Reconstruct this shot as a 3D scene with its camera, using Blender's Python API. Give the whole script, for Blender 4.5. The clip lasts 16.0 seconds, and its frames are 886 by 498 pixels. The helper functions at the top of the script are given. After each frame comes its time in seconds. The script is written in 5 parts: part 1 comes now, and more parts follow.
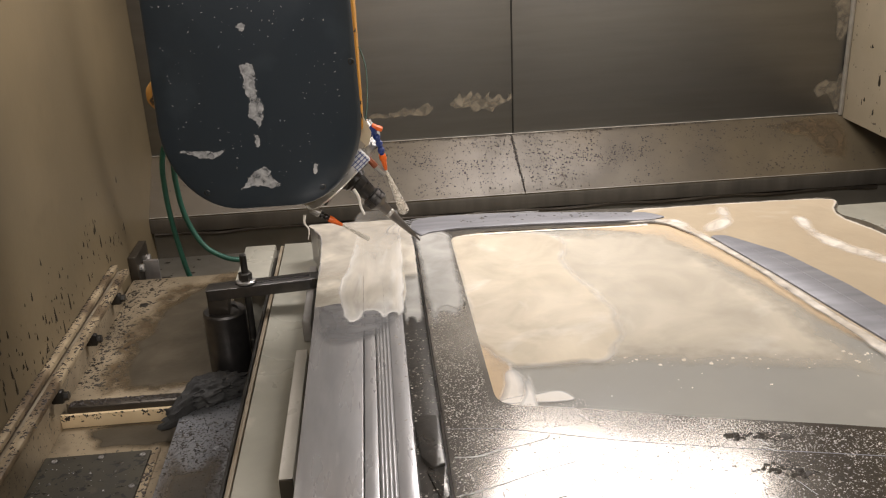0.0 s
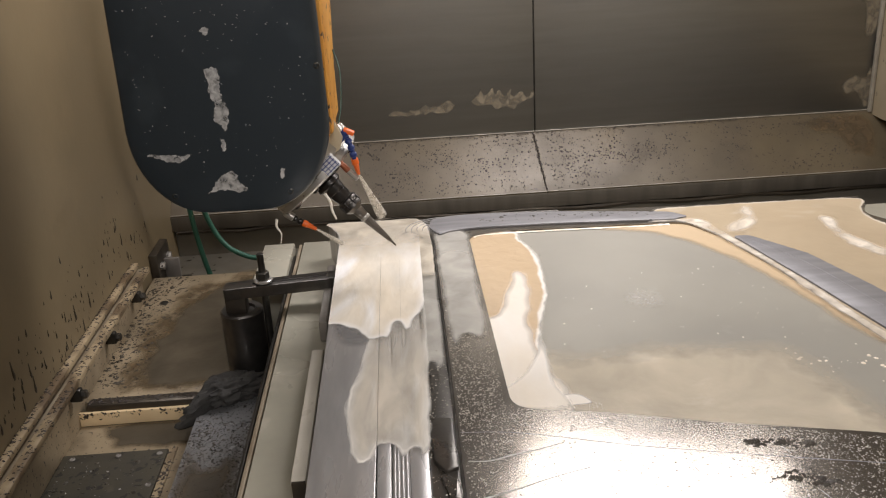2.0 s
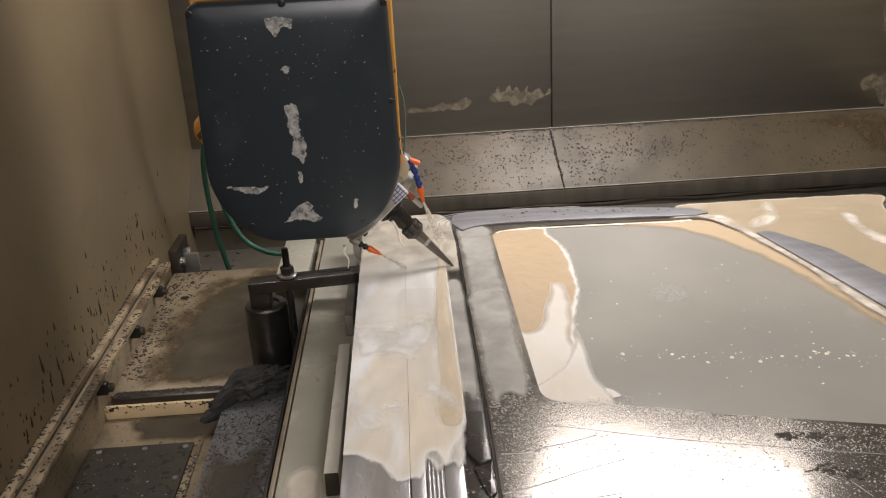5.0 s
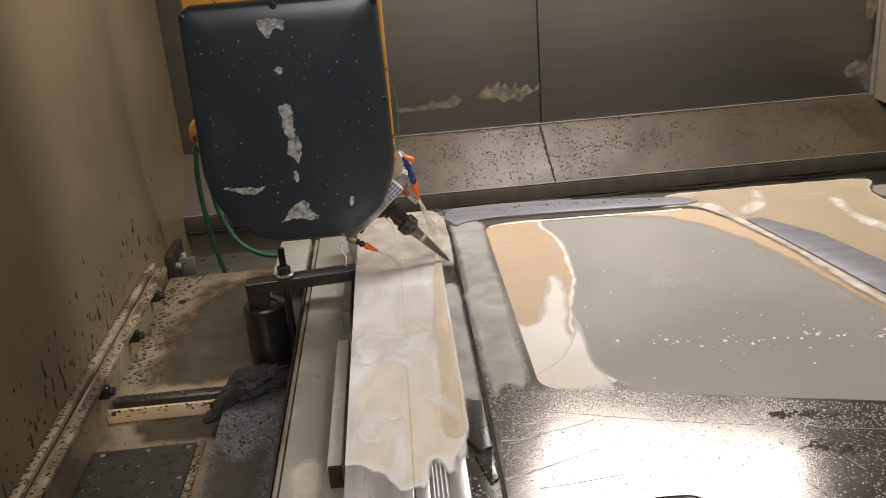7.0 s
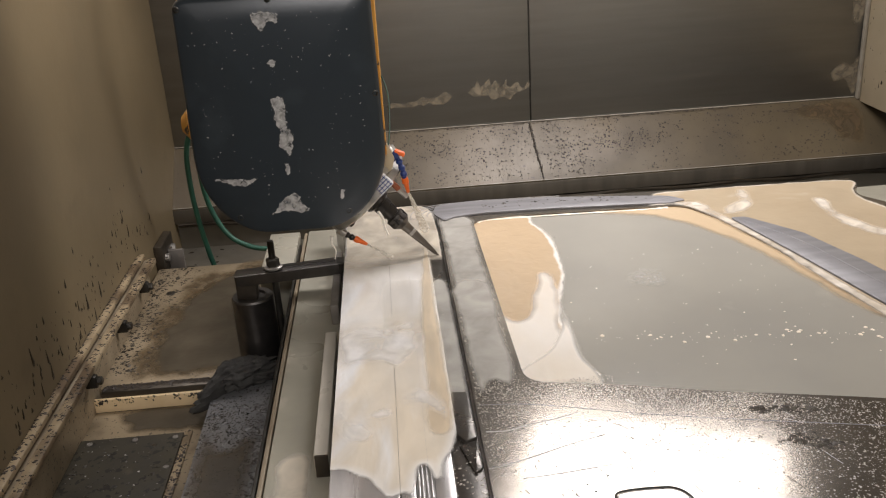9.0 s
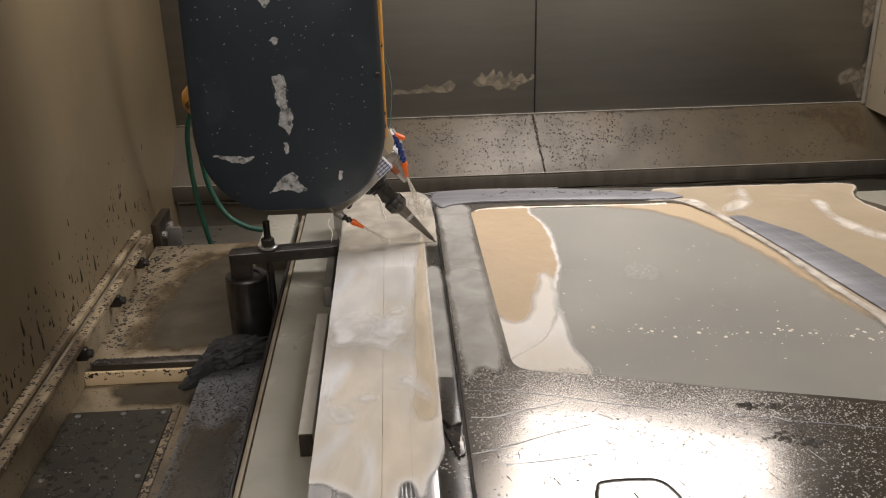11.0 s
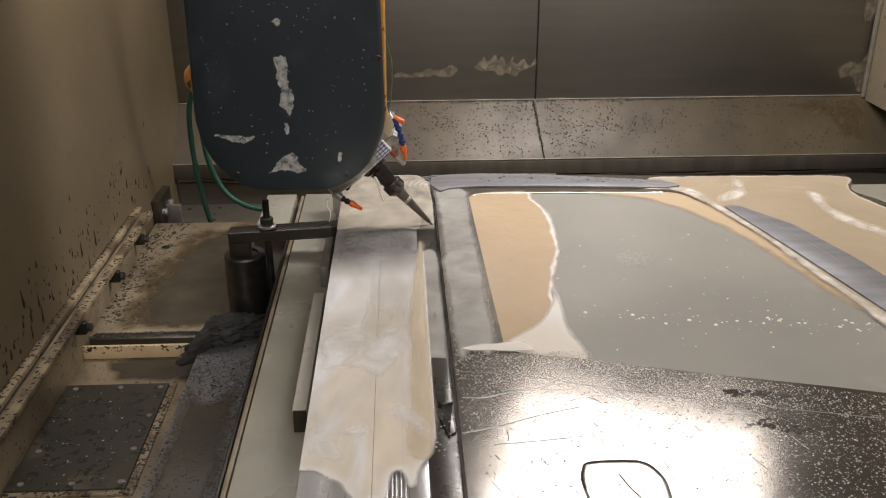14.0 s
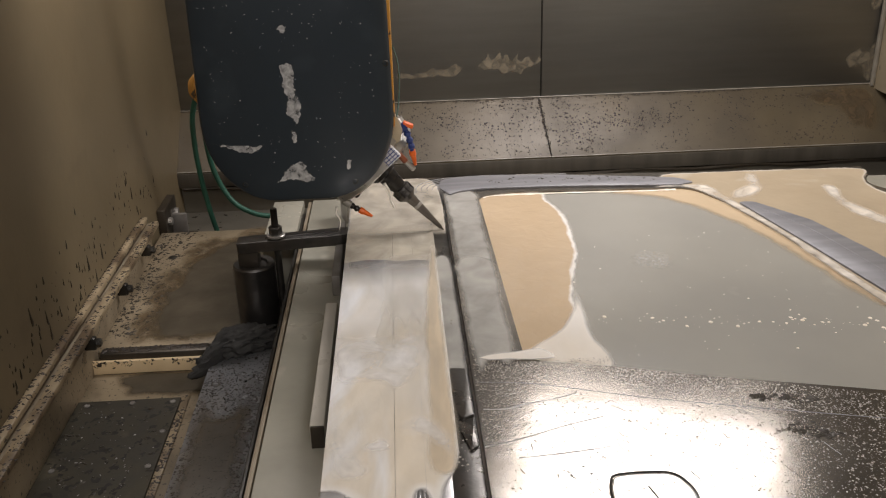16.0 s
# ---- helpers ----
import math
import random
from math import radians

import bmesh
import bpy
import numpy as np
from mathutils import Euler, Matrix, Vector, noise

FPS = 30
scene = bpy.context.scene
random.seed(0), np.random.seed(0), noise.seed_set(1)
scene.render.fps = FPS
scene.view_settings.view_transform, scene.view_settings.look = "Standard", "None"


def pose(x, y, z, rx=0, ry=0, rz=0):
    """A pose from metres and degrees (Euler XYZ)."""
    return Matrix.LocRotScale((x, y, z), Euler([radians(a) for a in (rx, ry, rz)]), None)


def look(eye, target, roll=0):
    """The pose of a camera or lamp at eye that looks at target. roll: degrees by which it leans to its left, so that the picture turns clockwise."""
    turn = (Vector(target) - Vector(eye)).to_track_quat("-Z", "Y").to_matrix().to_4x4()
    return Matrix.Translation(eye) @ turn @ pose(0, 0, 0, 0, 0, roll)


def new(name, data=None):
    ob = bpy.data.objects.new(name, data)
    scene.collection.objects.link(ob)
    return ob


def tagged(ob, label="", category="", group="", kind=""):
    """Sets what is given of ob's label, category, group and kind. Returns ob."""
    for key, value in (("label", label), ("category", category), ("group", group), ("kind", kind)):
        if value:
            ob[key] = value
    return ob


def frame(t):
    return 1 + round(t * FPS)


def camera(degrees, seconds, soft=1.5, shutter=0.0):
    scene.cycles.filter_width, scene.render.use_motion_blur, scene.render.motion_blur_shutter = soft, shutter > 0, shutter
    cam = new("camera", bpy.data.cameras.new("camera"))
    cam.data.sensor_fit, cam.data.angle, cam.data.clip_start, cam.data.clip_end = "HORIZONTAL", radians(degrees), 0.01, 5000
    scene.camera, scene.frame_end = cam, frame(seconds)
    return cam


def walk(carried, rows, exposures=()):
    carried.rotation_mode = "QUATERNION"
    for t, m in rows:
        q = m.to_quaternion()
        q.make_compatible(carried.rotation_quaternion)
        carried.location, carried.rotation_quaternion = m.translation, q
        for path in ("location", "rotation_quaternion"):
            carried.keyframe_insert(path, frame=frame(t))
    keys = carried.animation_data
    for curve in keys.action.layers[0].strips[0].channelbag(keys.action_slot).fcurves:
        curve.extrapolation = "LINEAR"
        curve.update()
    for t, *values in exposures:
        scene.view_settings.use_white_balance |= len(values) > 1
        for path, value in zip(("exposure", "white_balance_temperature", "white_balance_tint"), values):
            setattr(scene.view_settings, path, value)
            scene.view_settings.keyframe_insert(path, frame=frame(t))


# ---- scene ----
cam = camera(51.8, 16.0, soft=1.15)
PATH = [
    (0, (0.072, 0.058, 1.499), (0.192, 1.91, 0.755), -2.7),
    (0.5, (0.081, 0.057, 1.501), (0.18, 1.911, 0.758), -2.6),
    (1, (0.084, 0.062, 1.498), (0.165, 1.916, 0.752), -2.6),
    (1.5, (0.101, 0.07, 1.501), (0.169, 1.924, 0.756), -2.9),
    (2, (0.09, 0.076, 1.497), (0.153, 1.929, 0.749), -3.2),
    (2.5, (0.078, 0.076, 1.497), (0.141, 1.93, 0.749), -3.2),
    (3, (0.077, 0.073, 1.498), (0.128, 1.927, 0.751), -3.4),
    (3.5, (0.085, 0.074, 1.493), (0.124, 1.928, 0.745), -3.4),
    (4, (0.073, 0.074, 1.497), (0.124, 1.928, 0.747), -3.1),
    (6.5, (0.039, 0.049, 1.496), (0.097, 1.901, 0.743), -3.8),
    (7, (0.044, 0.042, 1.494), (0.112, 1.894, 0.744), -4.7),
    (7.5, (0.05, 0.029, 1.501), (0.13, 1.88, 0.747), -5.5),
    (8, (0.032, 0.029, 1.495), (0.121, 1.878, 0.736), -5.4),
    (8.5, (0.037, 0.026, 1.495), (0.13, 1.875, 0.738), -4.6),
    (11, (0.058, 0.023, 1.479), (0.144, 1.867, 0.708), -1.4),
    (11.5, (0.054, 0.025, 1.482), (0.136, 1.861, 0.695), -1.5),
    (12, (0.059, 0.022, 1.483), (0.141, 1.853, 0.683), -1.6),
    (12.5, (0.061, 0.01, 1.486), (0.146, 1.84, 0.684), -1.5),
    (13, (0.063, 0.005, 1.482), (0.148, 1.834, 0.678), -1.3),
    (13.5, (0.066, -0.002, 1.487), (0.154, 1.828, 0.684), -0.6),
    (14, (0.064, 0.003, 1.485), (0.149, 1.833, 0.682), -0.1),
    (14.5, (0.076, 0.024, 1.484), (0.157, 1.852, 0.678), -0.3),
    (15, (0.055, 0.037, 1.495), (0.138, 1.866, 0.689), -0.8),
    (15.5, (0.059, 0.037, 1.499), (0.137, 1.864, 0.689), -1.4),
    (16, (0.046, 0.039, 1.491), (0.125, 1.865, 0.68), -1.7),
]
walk(cam, [(t, look(eye, target, roll)) for t, eye, target, roll in PATH], exposures=[(0.0, 0.13), (0.6, 0.13), (1.5, 0.0), (2.0, -0.03), (7.5, -0.04), (8.5, 0.02), (11.0, -0.2), (12.5, -0.14), (16.0, -0.25)])

# ---- world and lights ----
world = bpy.data.worlds.new("world")
scene.world = world
world.use_nodes = True
world.node_tree.nodes["Background"].inputs[0].default_value = (0.9, 0.87, 0.82, 1)
world.node_tree.nodes["Background"].inputs[1].default_value = 0.05


def area(name, m, sx, sy, watts, colour):
    d = bpy.data.lights.new(name, "AREA")
    d.shape, d.size, d.size_y, d.energy, d.color = "RECTANGLE", sx, sy, watts, colour
    ob = new(name, d)
    ob.matrix_world = m
    return ob


area("machine_lamp_light", look((0.76, 2.37, 1.88), (0.62, 2.06, 0.7)), 0.80, 0.50, 24, (1.0, 0.95, 0.96))
# unseen fill, added to brighten the bed and the die's left side
area("left_fill_light", look((-0.40, 2.37, 1.88), (-0.22, 1.7, 0.7)), 0.42, 0.50, 7, (1.0, 0.95, 0.96))
# unseen fill from behind the camera, standing in for the room's ambient light
area("ceiling_fill_light", look((0.35, -0.55, 2.38), (0.3, 1.6, 0.6)), 1.6, 0.5, 42, (1.0, 0.95, 0.94))


# ---- materials ----
def material(name, c1, c2=None, scale=8.0, rough=0.5, metal=0.0, bump=0.15, fine=90.0, stretch=(1, 1, 1), spots=None, rough2=None,
             stains=None, coat=0.0, relief=0.002, film=None):
    """Two-tone noise colour, fine grain bump; spots = (colour, scale, amount); stains = (colour, scale, amount)."""
    m = bpy.data.materials.new(name)
    m.use_nodes = True
    nt = m.node_tree
    n, l = nt.nodes, nt.links
    b = n["Principled BSDF"]
    tc = n.new("ShaderNodeTexCoord")
    mp = n.new("ShaderNodeMapping")
    mp.inputs["Scale"].default_value = stretch
    l.new(tc.outputs["Object"], mp.inputs[0])

    def noise_tex(sc, detail=5, src=mp):
        t = n.new("ShaderNodeTexNoise")
        t.inputs["Scale"].default_value = sc
        t.inputs["Detail"].default_value = detail
        l.new(src.outputs[0], t.inputs["Vector"])
        return t

    def ramp(src, lo, hi):
        r = n.new("ShaderNodeMapRange")
        r.inputs[1].default_value, r.inputs[2].default_value = lo, hi
        l.new(src, r.inputs[0])
        return r.outputs[0]

    def blend(fac, a, c):
        x = n.new("ShaderNodeMix")
        x.data_type = "RGBA"
        l.new(fac, x.inputs[0])
        for value, socket in ((a, x.inputs[6]), (c, x.inputs[7])):
            if isinstance(value, tuple):
                socket.default_value = (*value, 1)
            else:
                l.new(value, socket)
        return x.outputs[2]

    big = noise_tex(scale)
    col = blend(ramp(big.outputs[0], 0.35, 0.65), c1, c2 or tuple(v * 0.75 for v in c1))
    if stains:
        s = noise_tex(stains[1], 7)
        col = blend(ramp(s.outputs[0], 1 - stains[2], 1 - stains[2] + 0.12), col, stains[0])
    if spots:
        v = noise_tex(spots[1], 2)
        col = blend(ramp(v.outputs[0], 1 - spots[2], 1 - spots[2] + 0.03), col, spots[0])
    l.new(col, b.inputs["Base Color"])
    b.inputs["Metallic"].default_value = metal
    g = noise_tex(fine, 4)
    if rough2 is None:
        rough2 = min(1.0, rough + 0.12)
    rr = n.new("ShaderNodeMapRange")
    rr.inputs[1].default_value, rr.inputs[2].default_value, rr.inputs[3].default_value, rr.inputs[4].default_value = 0.3, 0.7, rough, rough2
    l.new(big.outputs[0], rr.inputs[0])
    l.new(rr.outputs[0], b.inputs["Roughness"])
    b.inputs["Coat Weight"].default_value = coat
    b.inputs["Coat Roughness"].default_value = 0.08
    if film:
        f = noise_tex(film[2], 4)
        fr = n.new("ShaderNodeMapRange")
        fr.inputs[1].default_value, fr.inputs[2].default_value, fr.inputs[3].default_value, fr.inputs[4].default_value = 0.35, 0.62, film[0], film[1]
        l.new(f.outputs[0], fr.inputs[0])
        alpha = fr.outputs[0]
        l.new(alpha, b.inputs["Alpha"])
    if bump:
        bp = n.new("ShaderNodeBump")
        bp.inputs["Strength"].default_value, bp.inputs["Distance"].default_value = bump, relief
        l.new(g.outputs[0], bp.inputs["Height"])
        l.new(bp.outputs[0], b.inputs["Normal"])
    return m


def film_material(name, tone1, tone2, foam, thick, scale=6.0, rough=0.12, tail=None, stretch=(1, 1, 1), swirl=None, head=None, side=None, soft=False, rimmed=0.0, ripple=0.26, band=(0.28, 0.72)):
    """A liquid film: it thins out towards its rim (the mesh's "film" value), where foam gathers; thick = least and most cover."""
    m = bpy.data.materials.new(name)
    m.use_nodes = True
    n, l = m.node_tree.nodes, m.node_tree.links
    b = n["Principled BSDF"]
    tc, mp, at = n.new("ShaderNodeTexCoord"), n.new("ShaderNodeMapping"), n.new("ShaderNodeAttribute")
    at.attribute_name = "film"
    mp.inputs["Scale"].default_value = stretch
    l.new(tc.outputs["Object"], mp.inputs[0])

    def noise_tex(sc, detail=5, warp=0.0):
        t = n.new("ShaderNodeTexNoise")
        t.inputs["Scale"].default_value, t.inputs["Detail"].default_value, t.inputs["Distortion"].default_value = sc, detail, warp
        l.new(mp.outputs[0], t.inputs["Vector"])
        return t.outputs[0]

    def span(src, lo, hi, to_lo=0.0, to_hi=1.0):
        r = n.new("ShaderNodeMapRange")
        for k, value in enumerate((lo, hi, to_lo, to_hi)):
            r.inputs[k + 1].default_value = value
        l.new(src, r.inputs[0])
        return r.outputs[0]

    def maths(op, x, y):
        k = n.new("ShaderNodeMath")
        k.operation = op
        for value, socket in ((x, k.inputs[0]), (y, k.inputs[1])):
            if isinstance(value, float):
                socket.default_value = value
            else:
                l.new(value, socket)
        return k.outputs[0]

    def blend(fac, x, y):
        k = n.new("ShaderNodeMix")
        k.data_type = "RGBA"
        l.new(fac, k.inputs[0])
        for value, socket in ((x, k.inputs[6]), (y, k.inputs[7])):
            if isinstance(value, tuple):
                socket.default_value = (*value, 1)
            else:
                l.new(value, socket)
        return k.outputs[2]

    edge = maths("ADD", at.outputs["Fac"], span(noise_tex(28, 6), 0.3, 0.7, *((-0.1, 0.1) if soft else (-0.12, 0.12))))
    inner = maths("ADD", at.outputs["Fac"], span(noise_tex(11, 4, 0.6), 0.3, 0.7, -0.2, 0.2))
    col = blend(span(noise_tex(scale), 0.35, 0.65), tone1, tone2)
    if swirl:
        col = blend(span(noise_tex(swirl[1], 6, 1.6), 1 - swirl[2], 1.16 - swirl[2]), col, swirl[0])
    rim = span(inner, *band)
    sep = n.new("ShaderNodeSeparateXYZ")
    l.new(tc.outputs["Object"], sep.inputs[0])
    if side:
        rim = maths("MAXIMUM", rim, span(sep.outputs[0], side[0], side[1], 1.0, 0.0))
    col = blend(rim, foam, col)
    l.new(col, b.inputs["Base Color"])
    body = span(noise_tex(scale * 1.6, 5, 0.6), 0.35, 0.65, thick[0], thick[1])
    if rimmed:
        body = maths("MAXIMUM", body, span(rim, 0.0, 1.0, rimmed, 0.0))
    cover = maths("MULTIPLY", span(edge, 0.05, 0.74) if soft else span(edge, 0.06, 0.34), body)
    if tail:
        cover = maths("MULTIPLY", cover, span(sep.outputs[1], tail[0], tail[1], 1.0, tail[2]))
    if head:
        cover = maths("MULTIPLY", cover, span(sep.outputs[1], head[0], head[1]))
    l.new(cover, b.inputs["Alpha"])
    b.inputs["Roughness"].default_value = rough
    bp = n.new("ShaderNodeBump")
    bp.inputs["Strength"].default_value, bp.inputs["Distance"].default_value = ripple, 0.003
    l.new(noise_tex(30, 4, 0.5), bp.inputs["Height"])
    l.new(bp.outputs[0], b.inputs["Normal"])
    return m


OCHRE = material("ochre_wall_paint", (0.205, 0.158, 0.09), (0.145, 0.112, 0.064), 1.6, 0.36, bump=0.1, fine=60, stains=((0.14, 0.105, 0.058), 5, 0.38))
CREAM = material("cream_enamel", (0.40, 0.315, 0.195), (0.26, 0.2, 0.12), 12, 0.4, bump=0.1, spots=((0.05, 0.036, 0.024), 80, 0.4), stains=((0.13, 0.09, 0.05), 9, 0.52))
RIGHTPAINT = material("cream_side_paint", (0.5, 0.42, 0.29), (0.43, 0.36, 0.24), 5, 0.42, bump=0.08, spots=((0.1, 0.075, 0.05), 60, 0.3))
CREAMCLEAN = material("clean_cream_enamel", (0.78, 0.6, 0.36), (0.72, 0.54, 0.31), 20, 0.4, bump=0.05)
BEDPAINT = material("oily_bed_paint", (0.345, 0.275, 0.18), (0.19, 0.15, 0.095), 6, 0.3, bump=0.12, rough2=0.5, spots=((0.05, 0.04, 0.028), 130, 0.36), stains=((0.16, 0.12, 0.075), 9, 0.4))
COVERPLATE = material("oily_cover_plate", (0.036, 0.031, 0.02), (0.06, 0.052, 0.033), 16, 0.62, metal=0.0, bump=0.25, rough2=0.85, spots=((0.02, 0.017, 0.012), 60, 0.4), stains=((0.11, 0.095, 0.06), 9, 0.42))
STEELWALL = material("brushed_stainless", (0.305, 0.293, 0.264), (0.262, 0.251, 0.226), 2, 0.42, metal=0.975, bump=0.07, fine=40, stretch=(1, 1, 10), rough2=0.5)
LEDGE = material("splashed_steel_ledge", (0.118, 0.092, 0.055), (0.08, 0.062, 0.037), 5, 0.32, metal=0.1, bump=0.1, rough2=0.5, spots=((0.06, 0.045, 0.03), 85, 0.33), stains=((0.1, 0.078, 0.046), 4, 0.4))
DARKSTEEL = material("dark_grimy_steel", (0.1, 0.085, 0.065), (0.06, 0.05, 0.04), 10, 0.35, metal=0.7, bump=0.3, spots=((0.3, 0.25, 0.18), 60, 0.25))
BLACKSTEEL = material("blackened_steel", (0.05, 0.047, 0.042), (0.08, 0.075, 0.065), 25, 0.3, metal=0.8, bump=0.15)
TABLESTEEL = material("wet_ground_steel", (0.42, 0.4, 0.325), (0.32, 0.305, 0.245), 7, 0.2, metal=0.05, bump=0.06, rough2=0.45, stains=((0.56, 0.52, 0.43), 8, 0.4))
GREYWAY = material("wet_slideway_cover", (0.33, 0.33, 0.335), (0.23, 0.23, 0.23), 9, 0.22, metal=0.35, bump=0.12, spots=((0.04, 0.04, 0.038), 170, 0.38))
DIE = material("milled_die_steel", (0.45, 0.435, 0.42), (0.34, 0.33, 0.32), 7, 0.24, metal=0.45, bump=0.06, fine=40, stretch=(6, 1, 1), rough2=0.38, stains=((0.52, 0.505, 0.485), 10, 0.34))
DIEWET = material("wet_die_steel", (0.25, 0.228, 0.198), (0.18, 0.162, 0.136), 14, 0.13, metal=0.85, bump=0.055, fine=260, rough2=0.22, relief=0.0012)
DIEPATH = material("tool_path_steel", (0.25, 0.245, 0.25), (0.19, 0.186, 0.19), 9, 0.5, metal=0.35, bump=0.1, fine=60, stretch=(1, 4, 1), rough2=0.65)
POOL = material("thin_grey_coolant", (0.345, 0.33, 0.284), (0.30, 0.288, 0.252), 3, 0.12, bump=0.035, fine=9, rough2=0.2, relief=0.004, stains=((0.37, 0.352, 0.3), 7, 0.36))
PALE = ((0.86, 0.80, 0.69), (0.78, 0.69, 0.55), (0.94, 0.915, 0.865), (0.76, 0.98), 6)
MILKPALE = film_material("pale_milky_coolant", *PALE, tail=(0.08, 0.26, 0.0), stretch=(1.5, 0.55, 1), swirl=((0.94, 0.93, 0.91), 4.2, 0.52), rimmed=0.98, band=(0.1, 0.9), ripple=0.42)
MILKMID = film_material("pale_milky_coolant_body", (0.93, 0.91, 0.87), (0.83, 0.77, 0.67), (0.93, 0.91, 0.87), (0.72, 0.98), 5, tail=(0.13, 0.26, 0.0), stretch=(1.5, 0.5, 1), swirl=((0.95, 0.945, 0.93), 4.2, 0.52), head=(-0.25, -0.10), ripple=0.36)
MILKCORNER = film_material("tan_coolant_sheet", (0.45, 0.365, 0.25), (0.42, 0.335, 0.225), (0.62, 0.56, 0.46), (0.9, 1.0), 4, swirl=((0.55, 0.48, 0.375), 5, 0.42))
MILKWAVE = film_material("tan_coolant_wave", (0.57, 0.43, 0.275), (0.54, 0.405, 0.255), (0.86, 0.82, 0.75), (0.93, 1.0), 4, ripple=0.5, band=(0.32, 0.52))
FOAMTHIN = film_material("bubbly_foam_patch", (0.95, 0.94, 0.92), (0.9, 0.87, 0.81), (0.95, 0.93, 0.9), (0.2, 0.85), 10, soft=True, ripple=0.5)
TANRUN = film_material("tan_coolant_runnel", (0.75, 0.635, 0.47), (0.69, 0.575, 0.415), (0.8, 0.71, 0.57), (0.6, 0.95), 8, 0.1, soft=True, stretch=(1.5, 0.4, 1))
FOAMFILM = film_material("thin_foam_film", (0.86, 0.82, 0.75), (0.78, 0.71, 0.6), (0.88, 0.845, 0.78), (0.96, 1.0), 9, soft=True, stretch=(1, 0.5, 1))
THINMILK = film_material("thin_milky_film", (0.66, 0.59, 0.47), (0.55, 0.495, 0.4), (0.7, 0.64, 0.54), (0.45, 0.9), 8, tail=(-0.095, -0.125, 0.06), swirl=((0.76, 0.68, 0.55), 7, 0.44))
DRIED = film_material("dried_coolant_residue", (0.25, 0.21, 0.145), (0.2, 0.168, 0.118), (0.24, 0.2, 0.142), (0.35, 0.97), 26, 0.55, soft=True)
MILKSOFT = film_material("soft_tan_coolant_film", (0.60, 0.465, 0.305), (0.57, 0.44, 0.285), (0.60, 0.475, 0.32), (0.94, 1.0), 4, soft=True)
MILKTONGUE = film_material("pale_coolant_tongue", (0.74, 0.69, 0.59), (0.66, 0.6, 0.5), (0.93, 0.9, 0.83), (0.5, 0.9), 9, tail=(-0.1, 0.2, 0.2), stretch=(1.6, 0.4, 1), swirl=((0.88, 0.85, 0.78), 8, 0.48), rimmed=0.98, band=(0.1, 0.85))
WETDARK = film_material("dark_wet_steel_film", (0.17, 0.166, 0.163), (0.24, 0.235, 0.23), (0.2, 0.196, 0.19), (0.45, 0.92), 16, 0.12, soft=True, stretch=(0.6, 1.4, 1))
# pale speckles that paint a glinting patch on the pool
GLINTFILM = film_material("pale_glint_film", (0.62, 0.6, 0.55), (0.56, 0.54, 0.49), (0.6, 0.58, 0.53), (0.0, 0.8), 60, 0.1, soft=True, ripple=0.5)
CREEP = film_material("creeping_milky_film", (0.70, 0.63, 0.5), (0.6, 0.54, 0.43), (0.78, 0.72, 0.62), (0.5, 0.92), 8, tail=(0.02, 0.09, 0.0), swirl=((0.78, 0.71, 0.59), 7, 0.44))
LOBE = film_material("tan_coolant_lobe", (0.70, 0.61, 0.46), (0.62, 0.54, 0.41), (0.8, 0.75, 0.66), (0.7, 1.0), 5, swirl=((0.8, 0.73, 0.61), 5, 0.45), soft=True)
CLOUD = film_material("milky_coolant_veil", (0.62, 0.55, 0.43), (0.56, 0.5, 0.395), (0.64, 0.57, 0.45), (0.7, 0.98), 4, soft=True, swirl=((0.75, 0.69, 0.58), 3.4, 0.45))
DROPLET = material("milky_droplet", (0.5, 0.46, 0.395), (0.33, 0.3, 0.255), 60, 0.15, bump=0)
MILKTABLE = film_material("table_coolant_puddle", (0.72, 0.65, 0.53), (0.64, 0.57, 0.46), (0.76, 0.7, 0.6), (0.5, 0.95), 9, soft=True)
RUSTCHIP = material("brown_metal_chip", (0.05, 0.034, 0.022), (0.02, 0.016, 0.013), 200, 0.5, bump=0)
LIPSTEEL = material("streaked_grey_steel", (0.12, 0.105, 0.083), (0.075, 0.066, 0.052), 16, 0.4, metal=0.3, bump=0.2, stretch=(1, 1, 0.15))
PANELGREY = material("grimy_lower_panel", (0.2, 0.182, 0.145), (0.14, 0.127, 0.1), 6, 0.32, metal=0.2, bump=0.12, rough2=0.5, stains=((0.1, 0.088, 0.068), 5, 0.4))
CHANNELSTEEL = material("dark_wet_channel_steel", (0.1, 0.092, 0.08), (0.06, 0.055, 0.048), 20, 0.2, metal=0.6, bump=0.15, fine=180, rough2=0.4)
PALEBAR = material("milky_wet_bar_steel", (0.66, 0.62, 0.53), (0.56, 0.525, 0.45), 9, 0.2, bump=0.05, rough2=0.4)
# joint sealant; its pale colour also paints the highlight on the ledge's fold
BEAD = material("pale_sealant_and_highlight", (0.34, 0.31, 0.25), (0.24, 0.215, 0.17), 20, 0.4, bump=0.05)
GREYSOFT = film_material("soft_grey_wet_film", (0.5, 0.48, 0.43), (0.41, 0.395, 0.355), (0.5, 0.48, 0.43), (0.65, 0.94), 9, 0.16, soft=True)
FOAMSOFT = film_material("soft_foam_film", (0.82, 0.77, 0.68), (0.76, 0.68, 0.56), (0.8, 0.73, 0.62), (0.35, 0.95), 12, 0.2, soft=True)
OILFILM = film_material("dark_oil_film", (0.07, 0.058, 0.04), (0.095, 0.078, 0.054), (0.12, 0.088, 0.05), (0.78, 0.98), 9, 0.3, soft=True)
